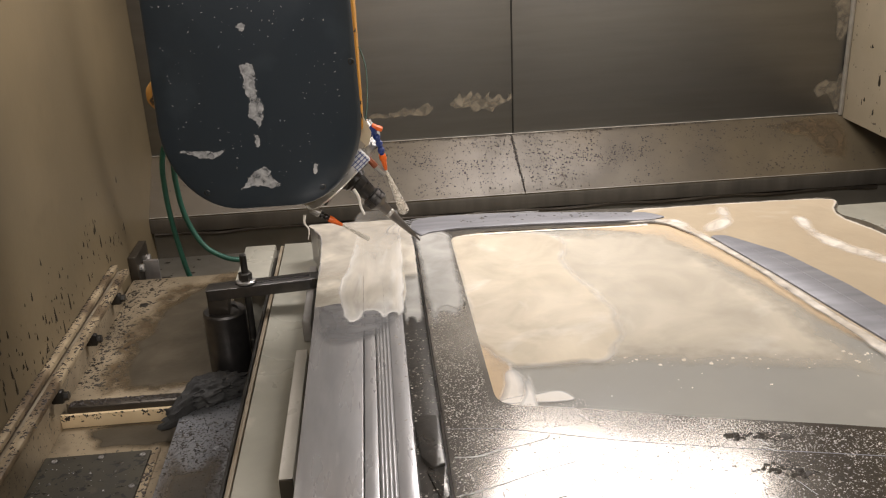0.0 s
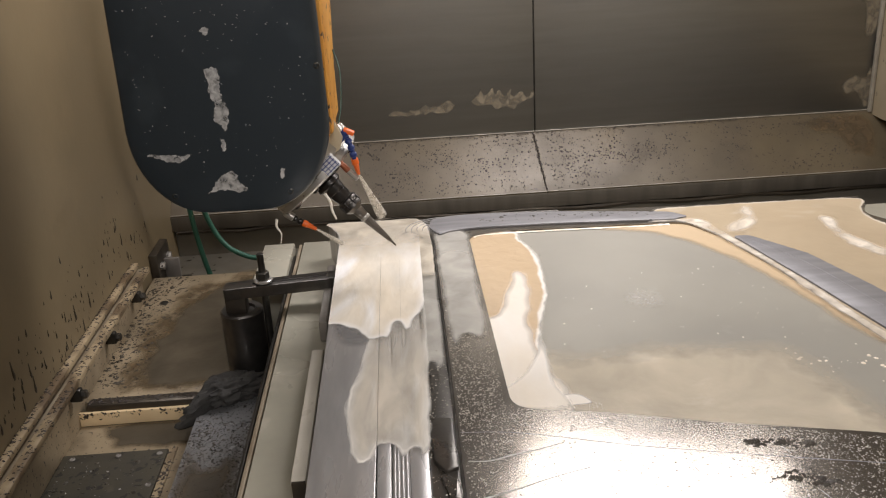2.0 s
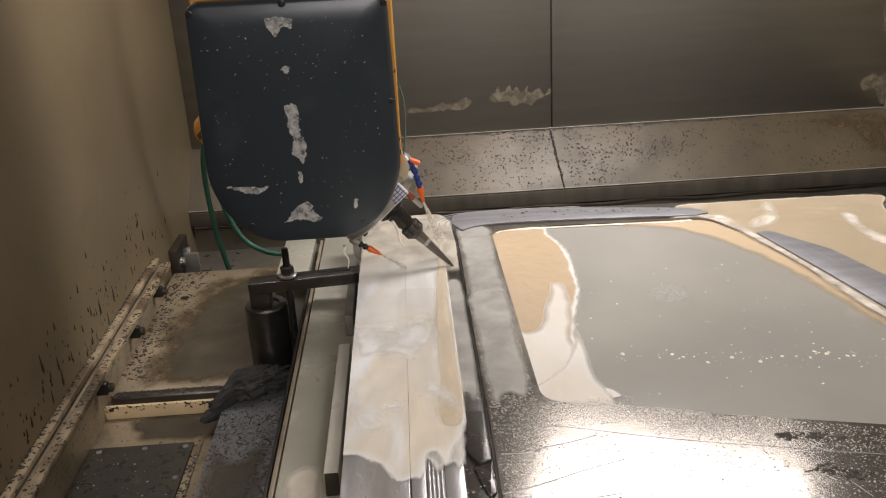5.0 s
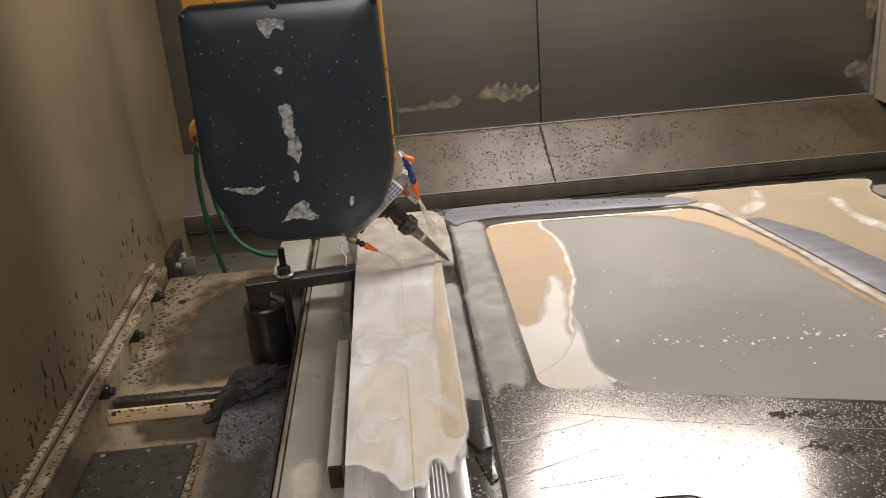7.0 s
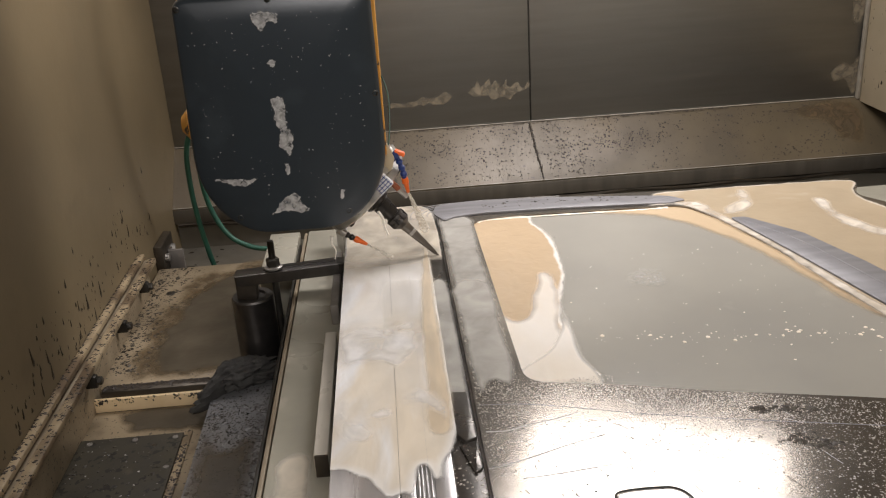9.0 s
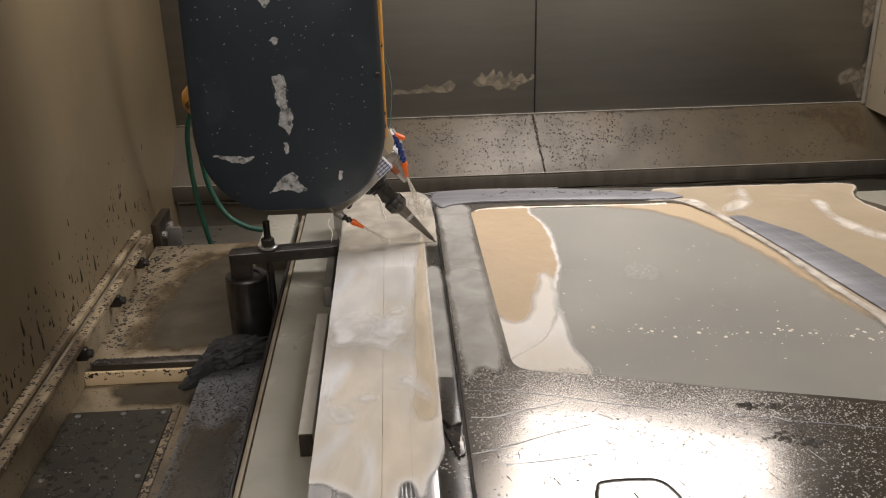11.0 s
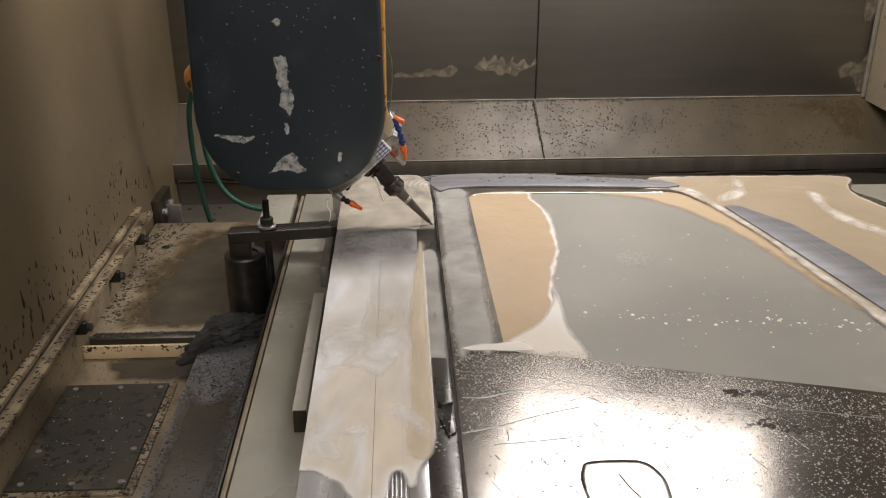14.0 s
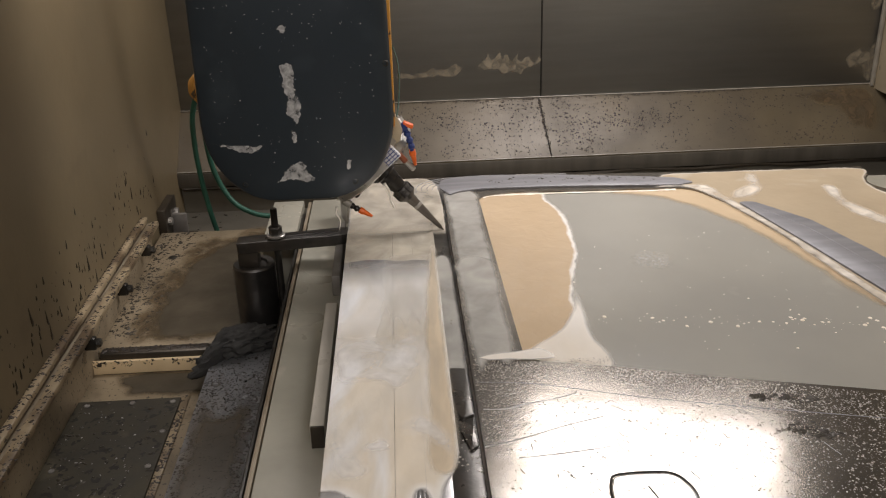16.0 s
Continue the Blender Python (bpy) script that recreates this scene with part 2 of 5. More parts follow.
# oil on the bed, and the reflection painted on the ledge's right end
BROWNFILM = film_material("brown_oil_and_reflection_film", (0.12, 0.082, 0.043), (0.085, 0.06, 0.033), (0.19, 0.135, 0.07), (0.3, 0.97), 18, 0.4, soft=True)
BAREFILM = film_material("bare_scuffed_metal", (0.5, 0.49, 0.47), (0.4, 0.395, 0.38), (0.52, 0.51, 0.49), (0.35, 1.0), 60, 0.5)
FOAM = material("white_coolant_foam", (0.86, 0.78, 0.66), (0.8, 0.7, 0.55), 30, 0.35, bump=0.3, fine=150)
NAVY = material("navy_black_enamel", (0.0235, 0.0315, 0.0385), (0.018, 0.025, 0.031), 5, 0.27, bump=0.05, fine=160, spots=((0.2, 0.22, 0.23), 95, 0.24), rough2=0.42, stains=((0.028, 0.037, 0.044), 11, 0.4))
ORANGE = material("ochre_orange_enamel", (0.6, 0.3, 0.05), (0.5, 0.22, 0.03), 10, 0.4, bump=0.1, spots=((0.06, 0.035, 0.02), 60, 0.37))
BARE = material("bare_scratched_metal", (0.45, 0.43, 0.4), (0.34, 0.33, 0.31), 60, 0.5, metal=0.3, bump=0.3, spots=((0.03, 0.04, 0.05), 110, 0.42), stretch=(1, 1, 0.5))
STEEL = material("machined_steel", (0.56, 0.54, 0.5), (0.42, 0.4, 0.37), 20, 0.3, metal=0.75, bump=0.08, spots=((0.12, 0.11, 0.1), 90, 0.33))
CASTGREY = material("grey_cast_housing", (0.3, 0.28, 0.25), (0.22, 0.2, 0.18), 18, 0.45, metal=0.5, bump=0.2)
HOLDER = material("black_oxide_holder", (0.035, 0.032, 0.03), (0.06, 0.055, 0.05), 30, 0.25, metal=0.8, bump=0.04)
CASTDARK = material("dark_grey_steel", (0.13, 0.12, 0.11), (0.09, 0.085, 0.08), 30, 0.28, metal=0.9, bump=0.05)
TOOL = material("carbide_shank", (0.22, 0.2, 0.18), (0.16, 0.145, 0.13), 30, 0.3, metal=0.9, bump=0.05)
BLUE = material("blue_plastic", (0.02, 0.045, 0.2), (0.015, 0.035, 0.15), 20, 0.35, bump=0.02)
ORANGEPLASTIC = material("orange_plastic", (0.85, 0.16, 0.02), (0.75, 0.13, 0.015), 20, 0.35, bump=0.02)
LABELWHITE = material("white_label", (0.75, 0.75, 0.74), (0.65, 0.65, 0.64), 30, 0.45, bump=0.03)
LABELINK = material("blue_label_ink", (0.06, 0.08, 0.25), (0.05, 0.07, 0.2), 30, 0.5, bump=0)
COPPER = material("stained_copper_tube", (0.35, 0.12, 0.06), (0.25, 0.08, 0.04), 30, 0.35, metal=0.6, bump=0.1)
GREENHOSE = material("green_rubber_hose", (0.022, 0.11, 0.072), (0.018, 0.085, 0.056), 20, 0.4, bump=0.08)
RAG = material("oily_grey_rag", (0.05, 0.048, 0.043), (0.03, 0.028, 0.026), 30, 0.85, bump=0.6, fine=220)
CHIP = material("dark_metal_chip", (0.03, 0.024, 0.018), (0.06, 0.05, 0.035), 40, 0.4, metal=0.4, bump=0)
BRASSY = material("rusty_slot_edge", (0.2, 0.155, 0.1), (0.33, 0.28, 0.2), 12, 0.5, metal=0.2, bump=0.2)
CEILPAINT = material("grey_ceiling_paint", (0.36, 0.34, 0.31), (0.3, 0.28, 0.26), 3, 0.6, bump=0.05)
AIRLINE = material("green_air_line", (0.05, 0.11, 0.09), (0.04, 0.085, 0.07), 20, 0.4, bump=0.02)
CONCRETE = material("shop_floor_paint", (0.3, 0.29, 0.27), (0.24, 0.23, 0.21), 4, 0.5, bump=0.1)
SPRAY = material("coolant_spray", (0.93, 0.89, 0.8), (0.88, 0.82, 0.71), 40, 0.3, bump=0.05)
MIST = material("coolant_mist", (0.9, 0.85, 0.75), (0.86, 0.8, 0.69), 40, 0.5, bump=0, film=(0.12, 0.5, 120))


# ---- building helpers ----
ORIGIN = {}


def finish(name, bm, mat, smooth=28):
    me = bpy.data.meshes.new(name)
    bmesh.ops.recalc_face_normals(bm, faces=bm.faces)
    bm.to_mesh(me)
    bm.free()
    me.materials.append(mat)
    if smooth:
        me.shade_smooth()
        me.set_sharp_from_angle(angle=radians(smooth))
    return me


def thing(name, at, label, category, group="", kind=""):
    ob = new(name)
    ob.location = at
    ORIGIN[ob] = Vector(at)
    return tagged(ob, label, category, group, kind)


def part(name, bm, mat, parent, label="", smooth=28):
    """One mesh, modelled in world places, under a thing or a part."""
    bm.transform(Matrix.Translation(-ORIGIN[parent]))
    ob = new(name, finish(name, bm, mat, smooth))
    ob.parent = parent
    ORIGIN[ob] = ORIGIN[parent]
    return tagged(ob, label)


def solo(name, bm, mat, label, category, kind="", group="", smooth=28):
    """A thing of one mesh; its origin lies at the middle of its base."""
    co = [v.co for v in bm.verts]
    at = Vector(((min(c.x for c in co) + max(c.x for c in co)) / 2, (min(c.y for c in co) + max(c.y for c in co)) / 2, min(c.z for c in co)))
    bm.transform(Matrix.Translation(-at))
    ob = new(name, finish(name, bm, mat, smooth))
    ob.location = at
    ORIGIN[ob] = at
    return tagged(ob, label, category, group, kind)


def box(x0, x1, y0, y1, z0, z1, bevel=0.002, bm=None):
    b = bmesh.new()
    bmesh.ops.create_cube(b, size=1, matrix=Matrix.Translation(((x0 + x1) / 2, (y0 + y1) / 2, (z0 + z1) / 2)) @ Matrix.Diagonal((x1 - x0, y1 - y0, z1 - z0, 1)))
    if bevel:
        bmesh.ops.bevel(b, geom=b.edges[:], offset=bevel, segments=2, affect="EDGES", profile=0.5)
    return merge(bm, b)


def merge(bm, b):
    if bm is None:
        return b
    me = bpy.data.meshes.new("tmp")
    b.to_mesh(me)
    b.free()
    bm.from_mesh(me)
    bpy.data.meshes.remove(me)
    return bm


def lathe(a, b, rings, seg=28, bm=None):
    """Turned solid round the line a to b: rings = (distance along, radius)."""
    a, b = Vector(a), Vector(b)
    q = (b - a).normalized().to_track_quat("Z", "Y").to_matrix()
    out = bmesh.new()
    loops = []
    for s, r in rings:
        loops.append([out.verts.new(a + q @ Vector((r * math.cos(k * math.tau / seg), r * math.sin(k * math.tau / seg), s))) for k in range(seg)])
    for lo, hi in zip(loops, loops[1:]):
        for k in range(seg):
            out.faces.new((lo[k], lo[(k + 1) % seg], hi[(k + 1) % seg], hi[k]))
    out.faces.new(loops[0][::-1])
    out.faces.new(loops[-1])
    return merge(bm, out)


def rod(a, b, r, seg=20, bm=None, r2=None):
    L = (Vector(b) - Vector(a)).length
    r2 = r if r2 is None else r2
    c = min(0.0015, r * 0.3, r2 * 0.3)
    return lathe(a, b, [(0, r - c), (c, r), (L - c, r2), (L, r2 - c)], seg, bm)


def tube(points, r, seg=12, steps=8, bm=None, wobble=None):
    """A round tube along a smooth line through the points."""
    P = [Vector(p) for p in points]
    P = [2 * P[0] - P[1]] + P + [2 * P[-1] - P[-2]]
    line = []
    for i in range(1, len(P) - 2):
        for k in range(steps):
            t = k / steps
            p0, p1, p2, p3 = P[i - 1:i + 3]
            line.append(0.5 * (2 * p1 + (p2 - p0) * t + (2 * p0 - 5 * p1 + 4 * p2 - p3) * t * t + (3 * p1 - p0 - 3 * p2 + p3) * t ** 3))
    line.append(P[-2])
    out = bmesh.new()
    loops, side = [], None
    for i, p in enumerate(line):
        d = (line[min(i + 1, len(line) - 1)] - line[max(i - 1, 0)]).normalized()
        side = d.orthogonal().normalized() if side is None else (side - d * side.dot(d)).normalized()
        up = d.cross(side)
        rr = r * (wobble(i / len(line)) if wobble else 1)
        loops.append([out.verts.new(p + rr * (math.cos(k * math.tau / seg) * side + math.sin(k * math.tau / seg) * up)) for k in range(seg)])
    for lo, hi in zip(loops, loops[1:]):
        for k in range(seg):
            out.faces.new((lo[k], lo[(k + 1) % seg], hi[(k + 1) % seg], hi[k]))
    out.faces.new(loops[0][::-1])
    out.faces.new(loops[-1])
    return merge(bm, out)


def smooth_loop(points, steps=6):
    """A closed smooth outline through the points."""
    n = len(points)
    out = []
    for i in range(n):
        p0, p1, p2, p3 = (Vector(points[(i + k) % n]) for k in (-1, 0, 1, 2))
        for k in range(steps):
            t = k / steps
            out.append(0.5 * (2 * p1 + (p2 - p0) * t + (2 * p0 - 5 * p1 + 4 * p2 - p3) * t * t + (3 * p1 - p0 - 3 * p2 + p3) * t ** 3))
    return out


def rounded(points, radius=0.02, seg=5):
    """A polygon with its corners rounded; a point may carry its own radius as a third number."""
    n, out = len(points), []
    for i in range(n):
        p = Vector(points[i][:2])
        r = points[i][2] if len(points[i]) > 2 else radius
        a, b = (Vector(points[i - 1][:2]) - p), (Vector(points[(i + 1) % n][:2]) - p)
        if r <= 0:
            out.append(p)
            continue
        d = min(r, a.length * 0.45, b.length * 0.45)
        pa, pb = p + a.normalized() * d, p + b.normalized() * d
        for k in range(seg + 1):
            t = k / seg
            out.append((1 - t) ** 2 * pa + 2 * t * (1 - t) * p + t * t * pb)
    return out


def prism(outline, z0, z1, holes=(), bevel=0.0, bm=None):
    """A plate over an outline in plan, with holes right through."""
    out = bmesh.new()
    edges = []
    for loop in (outline, *holes):
        vs = [out.verts.new((p[0], p[1], z0)) for p in loop]
        edges += [out.edges.new((vs[i - 1], vs[i])) for i in range(len(vs))]
    if holes:
        bmesh.ops.triangle_fill(out, use_beauty=True, use_dissolve=False, edges=edges)
    else:
        out.faces.new(out.verts[:])
    ex = bmesh.ops.extrude_face_region(out, geom=out.faces[:])
    top = [v for v in ex["geom"] if isinstance(v, bmesh.types.BMVert)]
    for v in top:
        v.co.z = z1
    if bevel:
        tops = set(top)
        out.normal_update()
        rim = [e for e in out.edges if all(v in tops for v in e.verts) and len(e.link_faces) == 2 and e.calc_face_angle(0) > 0.8]
        bmesh.ops.bevel(out, geom=rim, offset=bevel, segments=2, affect="EDGES", profile=0.5)
    return merge(bm, out)


def ragged(points, amount=0.012, freq=14.0, seed=0, steps=8):
    """A smooth closed outline made uneven."""
    out = []
    for p in smooth_loop([Vector((x, y, 0)) for x, y in points], steps):
        k = Vector((p.x * freq, p.y * freq, seed * 7.3))
        out.append(p + Vector((noise.noise(k), noise.noise(k + Vector((9, 4, 2))), 0)) * amount)
    return out


def flakes(n, where, size, bm=None, seed=1, normal="z"):
    """Small uneven chips lying on a surface; where(rng) gives a place and its up direction."""
    rng = random.Random(seed)
    V, F = [], []
    for _ in range(n):
        p, up = where(rng)
        p, up = Vector(p), Vector(up).normalized()
        a = up.orthogonal().normalized()
        a = Matrix.Rotation(rng.random() * 6.28, 3, up) @ a
        b = up.cross(a)
        s = size * (0.4 + rng.random() ** 2 * 1.6)
        w = s * (0.25 + 0.6 * rng.random())
        h = s * 0.25
        base = len(V)
        for sx, sy, sz in ((-1, -0.6, 0), (0.8, -1, 0), (1, 0.7, 0), (-0.5, 1, 0), (-0.4, -0.3, 1), (0.5, 0.2, 1)):
            V.append(p + a * (s * sx * (0.7 + 0.5 * rng.random())) + b * (w * sy) + up * (h * sz))
        F += [tuple(base + i for i in f) for f in ((0, 1, 4), (1, 5, 4), (1, 2, 5), (2, 3, 5), (3, 4, 5), (3, 0, 4))]
    me = bpy.data.meshes.new("tmp")
    me.from_pydata(V, [], F)
    out = bm or bmesh.new()
    out.from_mesh(me)
    bpy.data.meshes.remove(me)
    return out


def drops(n, where, size, seed=1):
    """Flattened round droplets."""
    rng = random.Random(seed)
    V, F = [], []
    for _ in range(n):
        x, y, z = where(rng)
        r = size * (0.35 + rng.random() ** 3 * 1.9)
        e, turn = 1 + 0.5 * rng.random(), rng.random() * 3.14
        base = len(V)
        for ring, (rr, hh) in enumerate(((1, 0), (0.7, 0.35))):
            for k in range(6):
                a = k * math.tau / 6
                u, v = rr * r * e * math.cos(a), rr * r * math.sin(a)
                V.append((x + u * math.cos(turn) - v * math.sin(turn), y + u * math.sin(turn) + v * math.cos(turn), z + hh * r))
        V.append((x, y, z + 0.48 * r))
        for k in range(6):
            j = (k + 1) % 6
            F += [(base + k, base + j, base + 6 + j, base + 6 + k), (base + 6 + k, base + 6 + j, base + 12)]
    me = bpy.data.meshes.new("tmp")
    me.from_pydata(V, [], F)
    out = bmesh.new()
    out.from_mesh(me)
    bpy.data.meshes.remove(me)
    return out


def hexagon(at, r, h, bm=None, axis=(0, 0, 1)):
    a = Vector(at)
    return lathe(a, a + Vector(axis), [(0, r), (h * 0.85, r), (h, r * 0.85)], 6, bm)


def runs(n, where, size, seed=1):
    """Dark drips run down a wall: flat upright drops; where(rng) gives the place, out of the wall is +x or -x by the sign given."""
    rng = random.Random(seed)
    out = bmesh.new()
    for _ in range(n):
        (x, y, z), out_x = where(rng)
        w = size * (0.3 + rng.random() ** 2)
        h = w * rng.choice((0.8, 1.0, 1.0, 1.4, 2.0, 3.2))
        lean = rng.uniform(-0.1, 0.1)
        V = [(-0.3, 1.0), (0.25, 0.95), (0.5, 0.2), (0.95, -0.6), (0.5, -1.0), (-0.5, -0.95), (-0.9, -0.5), (-0.45, 0.3)]
        rim = [out.verts.new((x, y + w * u * rng.uniform(0.7, 1.3) + lean * h * v, z + h * v)) for u, v in V]
        top = out.verts.new((x + out_x * w * 0.25, y, z - h * 0.4))
        for k in range(8):
            out.faces.new((rim[k - 1], rim[k], top))
    return out


def film_mesh(outline, z, fade):
    """A film of liquid over an outline in plan: a fine flat grid whose "film" value is 0 at the rim and 1 further in than fade."""
    P = np.array([(p[0], p[1]) for p in outline])
    Q = np.roll(P, -1, 0)
    s = min(0.006, max(0.0014, fade * 0.5))
    lo, hi = P.min(0) - 1.5 * s, P.max(0) + 1.5 * s
    nx, ny = (np.ceil((hi - lo) / s).astype(int) + 1)
    X, Y = np.meshgrid(lo[0] + s * np.arange(nx), lo[1] + s * np.arange(ny), indexing="ij")
    G = np.stack([X.ravel(), Y.ravel()], 1)
    near = np.full(len(G), 1e9)
    inside = np.zeros(len(G), bool)
    for p, q in zip(P, Q):
        d = q - p
        t = np.clip(((G - p) @ d) / max(d @ d, 1e-12), 0, 1)
        near = np.minimum(near, np.linalg.norm(G - p - t[:, None] * d, axis=1))
        if p[1] != q[1]:
            inside ^= ((p[1] > G[:, 1]) != (q[1] > G[:, 1])) & (G[:, 0] < (q[0] - p[0]) * (G[:, 1] - p[1]) / (q[1] - p[1]) + p[0])
    value = np.clip(np.where(inside, near, -near) / fade, -1, 1)
    keep = value.reshape(nx, ny) > -s * 1.5 / fade
    ids = -np.ones(nx * ny, int)
    V, W, F = [], [], []
    for i in range(nx - 1):
        for j in range(ny - 1):
            if keep[i, j] and keep[i + 1, j] and keep[i, j + 1] and keep[i + 1, j + 1]:
                quad = []
                for k in (i * ny + j, (i + 1) * ny + j, (i + 1) * ny + j + 1, i * ny + j + 1):
                    if ids[k] < 0:
                        ids[k] = len(V)
                        V.append((G[k, 0], G[k, 1], z))
                        W.append(max(0.0, value[k]))
                    quad.append(ids[k])
                F.append(quad)
    me = bpy.data.meshes.new("tmp")
    me.from_pydata(V, [], F)
    me.attributes.new("film", "FLOAT", "POINT").data.foreach_set("value", W)
    out = bmesh.new()
    out.from_mesh(me)
    bpy.data.meshes.remove(me)
    return out


# ---- the machine's enclosure ----
def enclosure():
    solo("floor", box(-1.0, 2.0, -2.6, 3.2, -0.1, 0.0, 0), CONCRETE, "grey painted workshop floor", "floor", "structure")
    # unseen lid, added to bounce light and give the steel something to reflect
    solo("ceiling", box(-1.0, 2.0, -2.6, 3.2, 2.5, 2.6, 0), CEILPAINT, "unseen grey ceiling added for bounce light", "ceiling", "structure")
    solo("wall_left", box(-0.76, -0.68, -2.5, 3.1, 0.0, 2.5, 0), OCHRE, "ochre painted sheet-metal side wall, splashed", "wall", "structure")
    solo("wall_right", box(1.66, 1.74, -2.5, 3.1, 0.69, 2.5, 0.003), RIGHTPAINT, "cream painted side wall, chipped and splashed", "wall", "structure")
    solo("wall_right_base", box(1.80, 1.88, -2.5, 3.1, 0.0, 0.69, 0.003), DARKSTEEL, "dark steel wall below the cream panel", "wall", "structure")
    # unseen wall, added to close the box behind the camera for bounce
    solo("wall_front", box(-0.9, 1.9, -2.58, -2.5, 0.0, 2.5, 0), OCHRE, "unseen ochre wall added behind the camera", "wall", "structure")
    back = thing("wall_back", (0.5, 3.05, 0.7), "brushed stainless back wall of two panels", "wall", kind="structure")
    part("panel", box(-0.68, 0.5165, 3.03, 3.07, 0.68, 2.5, 0.0015), STEELWALL, back)
    part("panel", box(0.5215, 1.66, 3.03, 3.07, 0.68, 2.5, 0.0015), STEELWALL, back)
    part("seam_backing", box(0.51, 0.53, 3.036, 3.05, 0.68, 2.5, 0), BLACKSTEEL, back)
    # dried marks low on the wall
    for i, pts in enumerate((
            [(0.03, 0.79), (0.06, 0.805), (0.1, 0.80), (0.15, 0.815), (0.2, 0.812), (0.235, 0.828), (0.255, 0.81), (0.23, 0.785), (0.16, 0.787), (0.09, 0.782)],
            [(0.305, 0.862), (0.318, 0.85), (0.33, 0.838), (0.345, 0.858), (0.36, 0.838), (0.378, 0.868), (0.388, 0.84), (0.402, 0.856), (0.42, 0.832), (0.44, 0.855), (0.45, 0.832), (0.475, 0.846), (0.495, 0.825), (0.512, 0.85), (0.513, 0.82), (0.47, 0.80), (0.45, 0.785), (0.42, 0.795), (0.395, 0.79), (0.37, 0.805), (0.34, 0.80), (0.31, 0.815), (0.322, 0.835)],
            [(1.55, 0.8), (1.585, 0.83), (1.625, 0.825), (1.655, 0.86), (1.655, 0.72), (1.62, 0.725), (1.6, 0.765), (1.565, 0.76)],
            [(1.57, 1.2), (1.655, 1.2), (1.655, 1.0), (1.63, 0.95), (1.605, 0.96), (1.6, 1.05), (1.58, 1.08)])):
        bm = film_mesh(ragged(pts, 0.008, 60, i, 5), 0.0004, 0.014 if i > 1 else 0.007)
        bm.transform(Matrix.Translation((0, 3.0292, 0)) @ Matrix.Rotation(radians(90), 4, "X"))
        part("residue_mark", bm, DRIED, back, "dried pale residue", smooth=0)
    # corner strip where the right wall meets the back wall
    solo("trim", box(1.646, 1.659, 3.014, 3.028, 0.70, 2.5, 0.003), BEAD, "grey sealed corner strip", "trim", "structure")

    # sloped splash ledge under the back wall
    ledge = thing("splash_ledge", (0.5, 2.95, 0.5), "sloped steel splash ledge littered with chips", "ledge", kind="structure")
    for x0, x1 in ((-0.68, 0.531), (0.535, 1.80)):
        bm = bmesh.new()
        prof = [(2.863, 0.545), (2.868, 0.551), (3.028, 0.705), (3.028, 0.69), (2.88, 0.535), (2.88, 0.497), (2.863, 0.497)]
        a = [bm.verts.new((x0, y, z)) for y, z in prof]
        b = [bm.verts.new((x1 - (0.022 * (y - 2.863) / 0.165 if x1 < 1 else 0), y, z)) for y, z in prof]
        if x0 > 0:
            for v in a:
                v.co.x -= 0.022 * (v.co.y - 2.863) / 0.165
        for k in range(len(prof)):
            j = (k + 1) % len(prof)
            bm.faces.new((a[k], a[j], b[j], b[k]))
        bm.faces.new(a[::-1])
        bm.faces.new(b)
        part("ledge_panel", bm, LEDGE, ledge, smooth=20)
    part("ledge_lip", box(-0.68, 1.8, 2.8575, 2.862, 0.497, 0.543, 0.001), LIPSTEEL, ledge, "grey streaked front lip")
    # highlight along the ledge's front fold, put in as a pale thin tube
    part("lip_highlight", tube([(-0.68, 2.8635, 0.5475), (0.5, 2.8635, 0.5475), (1.8, 2.8635, 0.5475)], 0.0018, 6, 2), BEAD, ledge, "pale line for the fold's highlight")
    part("joint_bead", tube([(-0.68, 3.026, 0.7065), (0.5, 3.026, 0.7065), (1.655, 3.026, 0.7065)], 0.0022, 6, 2), BEAD, ledge, "pale sealed joint at the wall")
    # the right wall's dark reflection in the ledge, painted as a film
    wet = film_mesh(ragged([(1.40, 0.20), (1.45, 0.15), (1.52, 0.12), (1.56, 0.06), (1.64, 0.05), (1.64, 0.21), (1.5, 0.215)], 0.02, 14, 22), 0.0006, 0.03)
    wet.transform(Matrix.Translation((0, 2.868, 0.5512)) @ Matrix.Rotation(math.atan2(0.154, 0.160), 4, "X"))
    part("dark_reflection", wet, BROWNFILM, ledge, "right wall's dark reflection, painted on the ledge", smooth=0)
    part("seam_backing", box(0.50, 0.545, 2.885, 3.02, 0.50, 0.533, 0), BLACKSTEEL, ledge)
    solo("sealing_bead", tube([(x, 2.872 + 0.004 * math.sin(x * 31), 0.487 + 0.004 * math.sin(x * 17)) for x in [-0.67 + 0.1 * i for i in range(25)]], 0.009, 8, 3,
                              wobble=lambda t: 0.8 + 0.5 * abs(noise.noise(Vector((t * 90, 0, 0))))), DARKSTEEL, "grimy sealing bead under the ledge", "sealant", "structure")
    solo("wall_below_ledge", box(-0.68, 1.8, 2.89, 2.93, 0.0, 0.497, 0.002), PANELGREY, "grimy steel panel below the ledge", "wall", "structure")
    solo("gutter", box(-0.68, 1.8, 2.3, 2.889, 0.36, 0.40, 0.002), PANELGREY, "dirty chip gutter behind the table", "gutter", "structure")
    def littered(r):
        # chips lie in drifts, thickest in the upper middle of the slope
        while True:
            x, u = r.uniform(-0.12, 1.55), r.random()
            drift = noise.noise(Vector((x * 7, u * 3, 4))) + 0.7 * noise.noise(Vector((x * 22, u * 9, 8)))
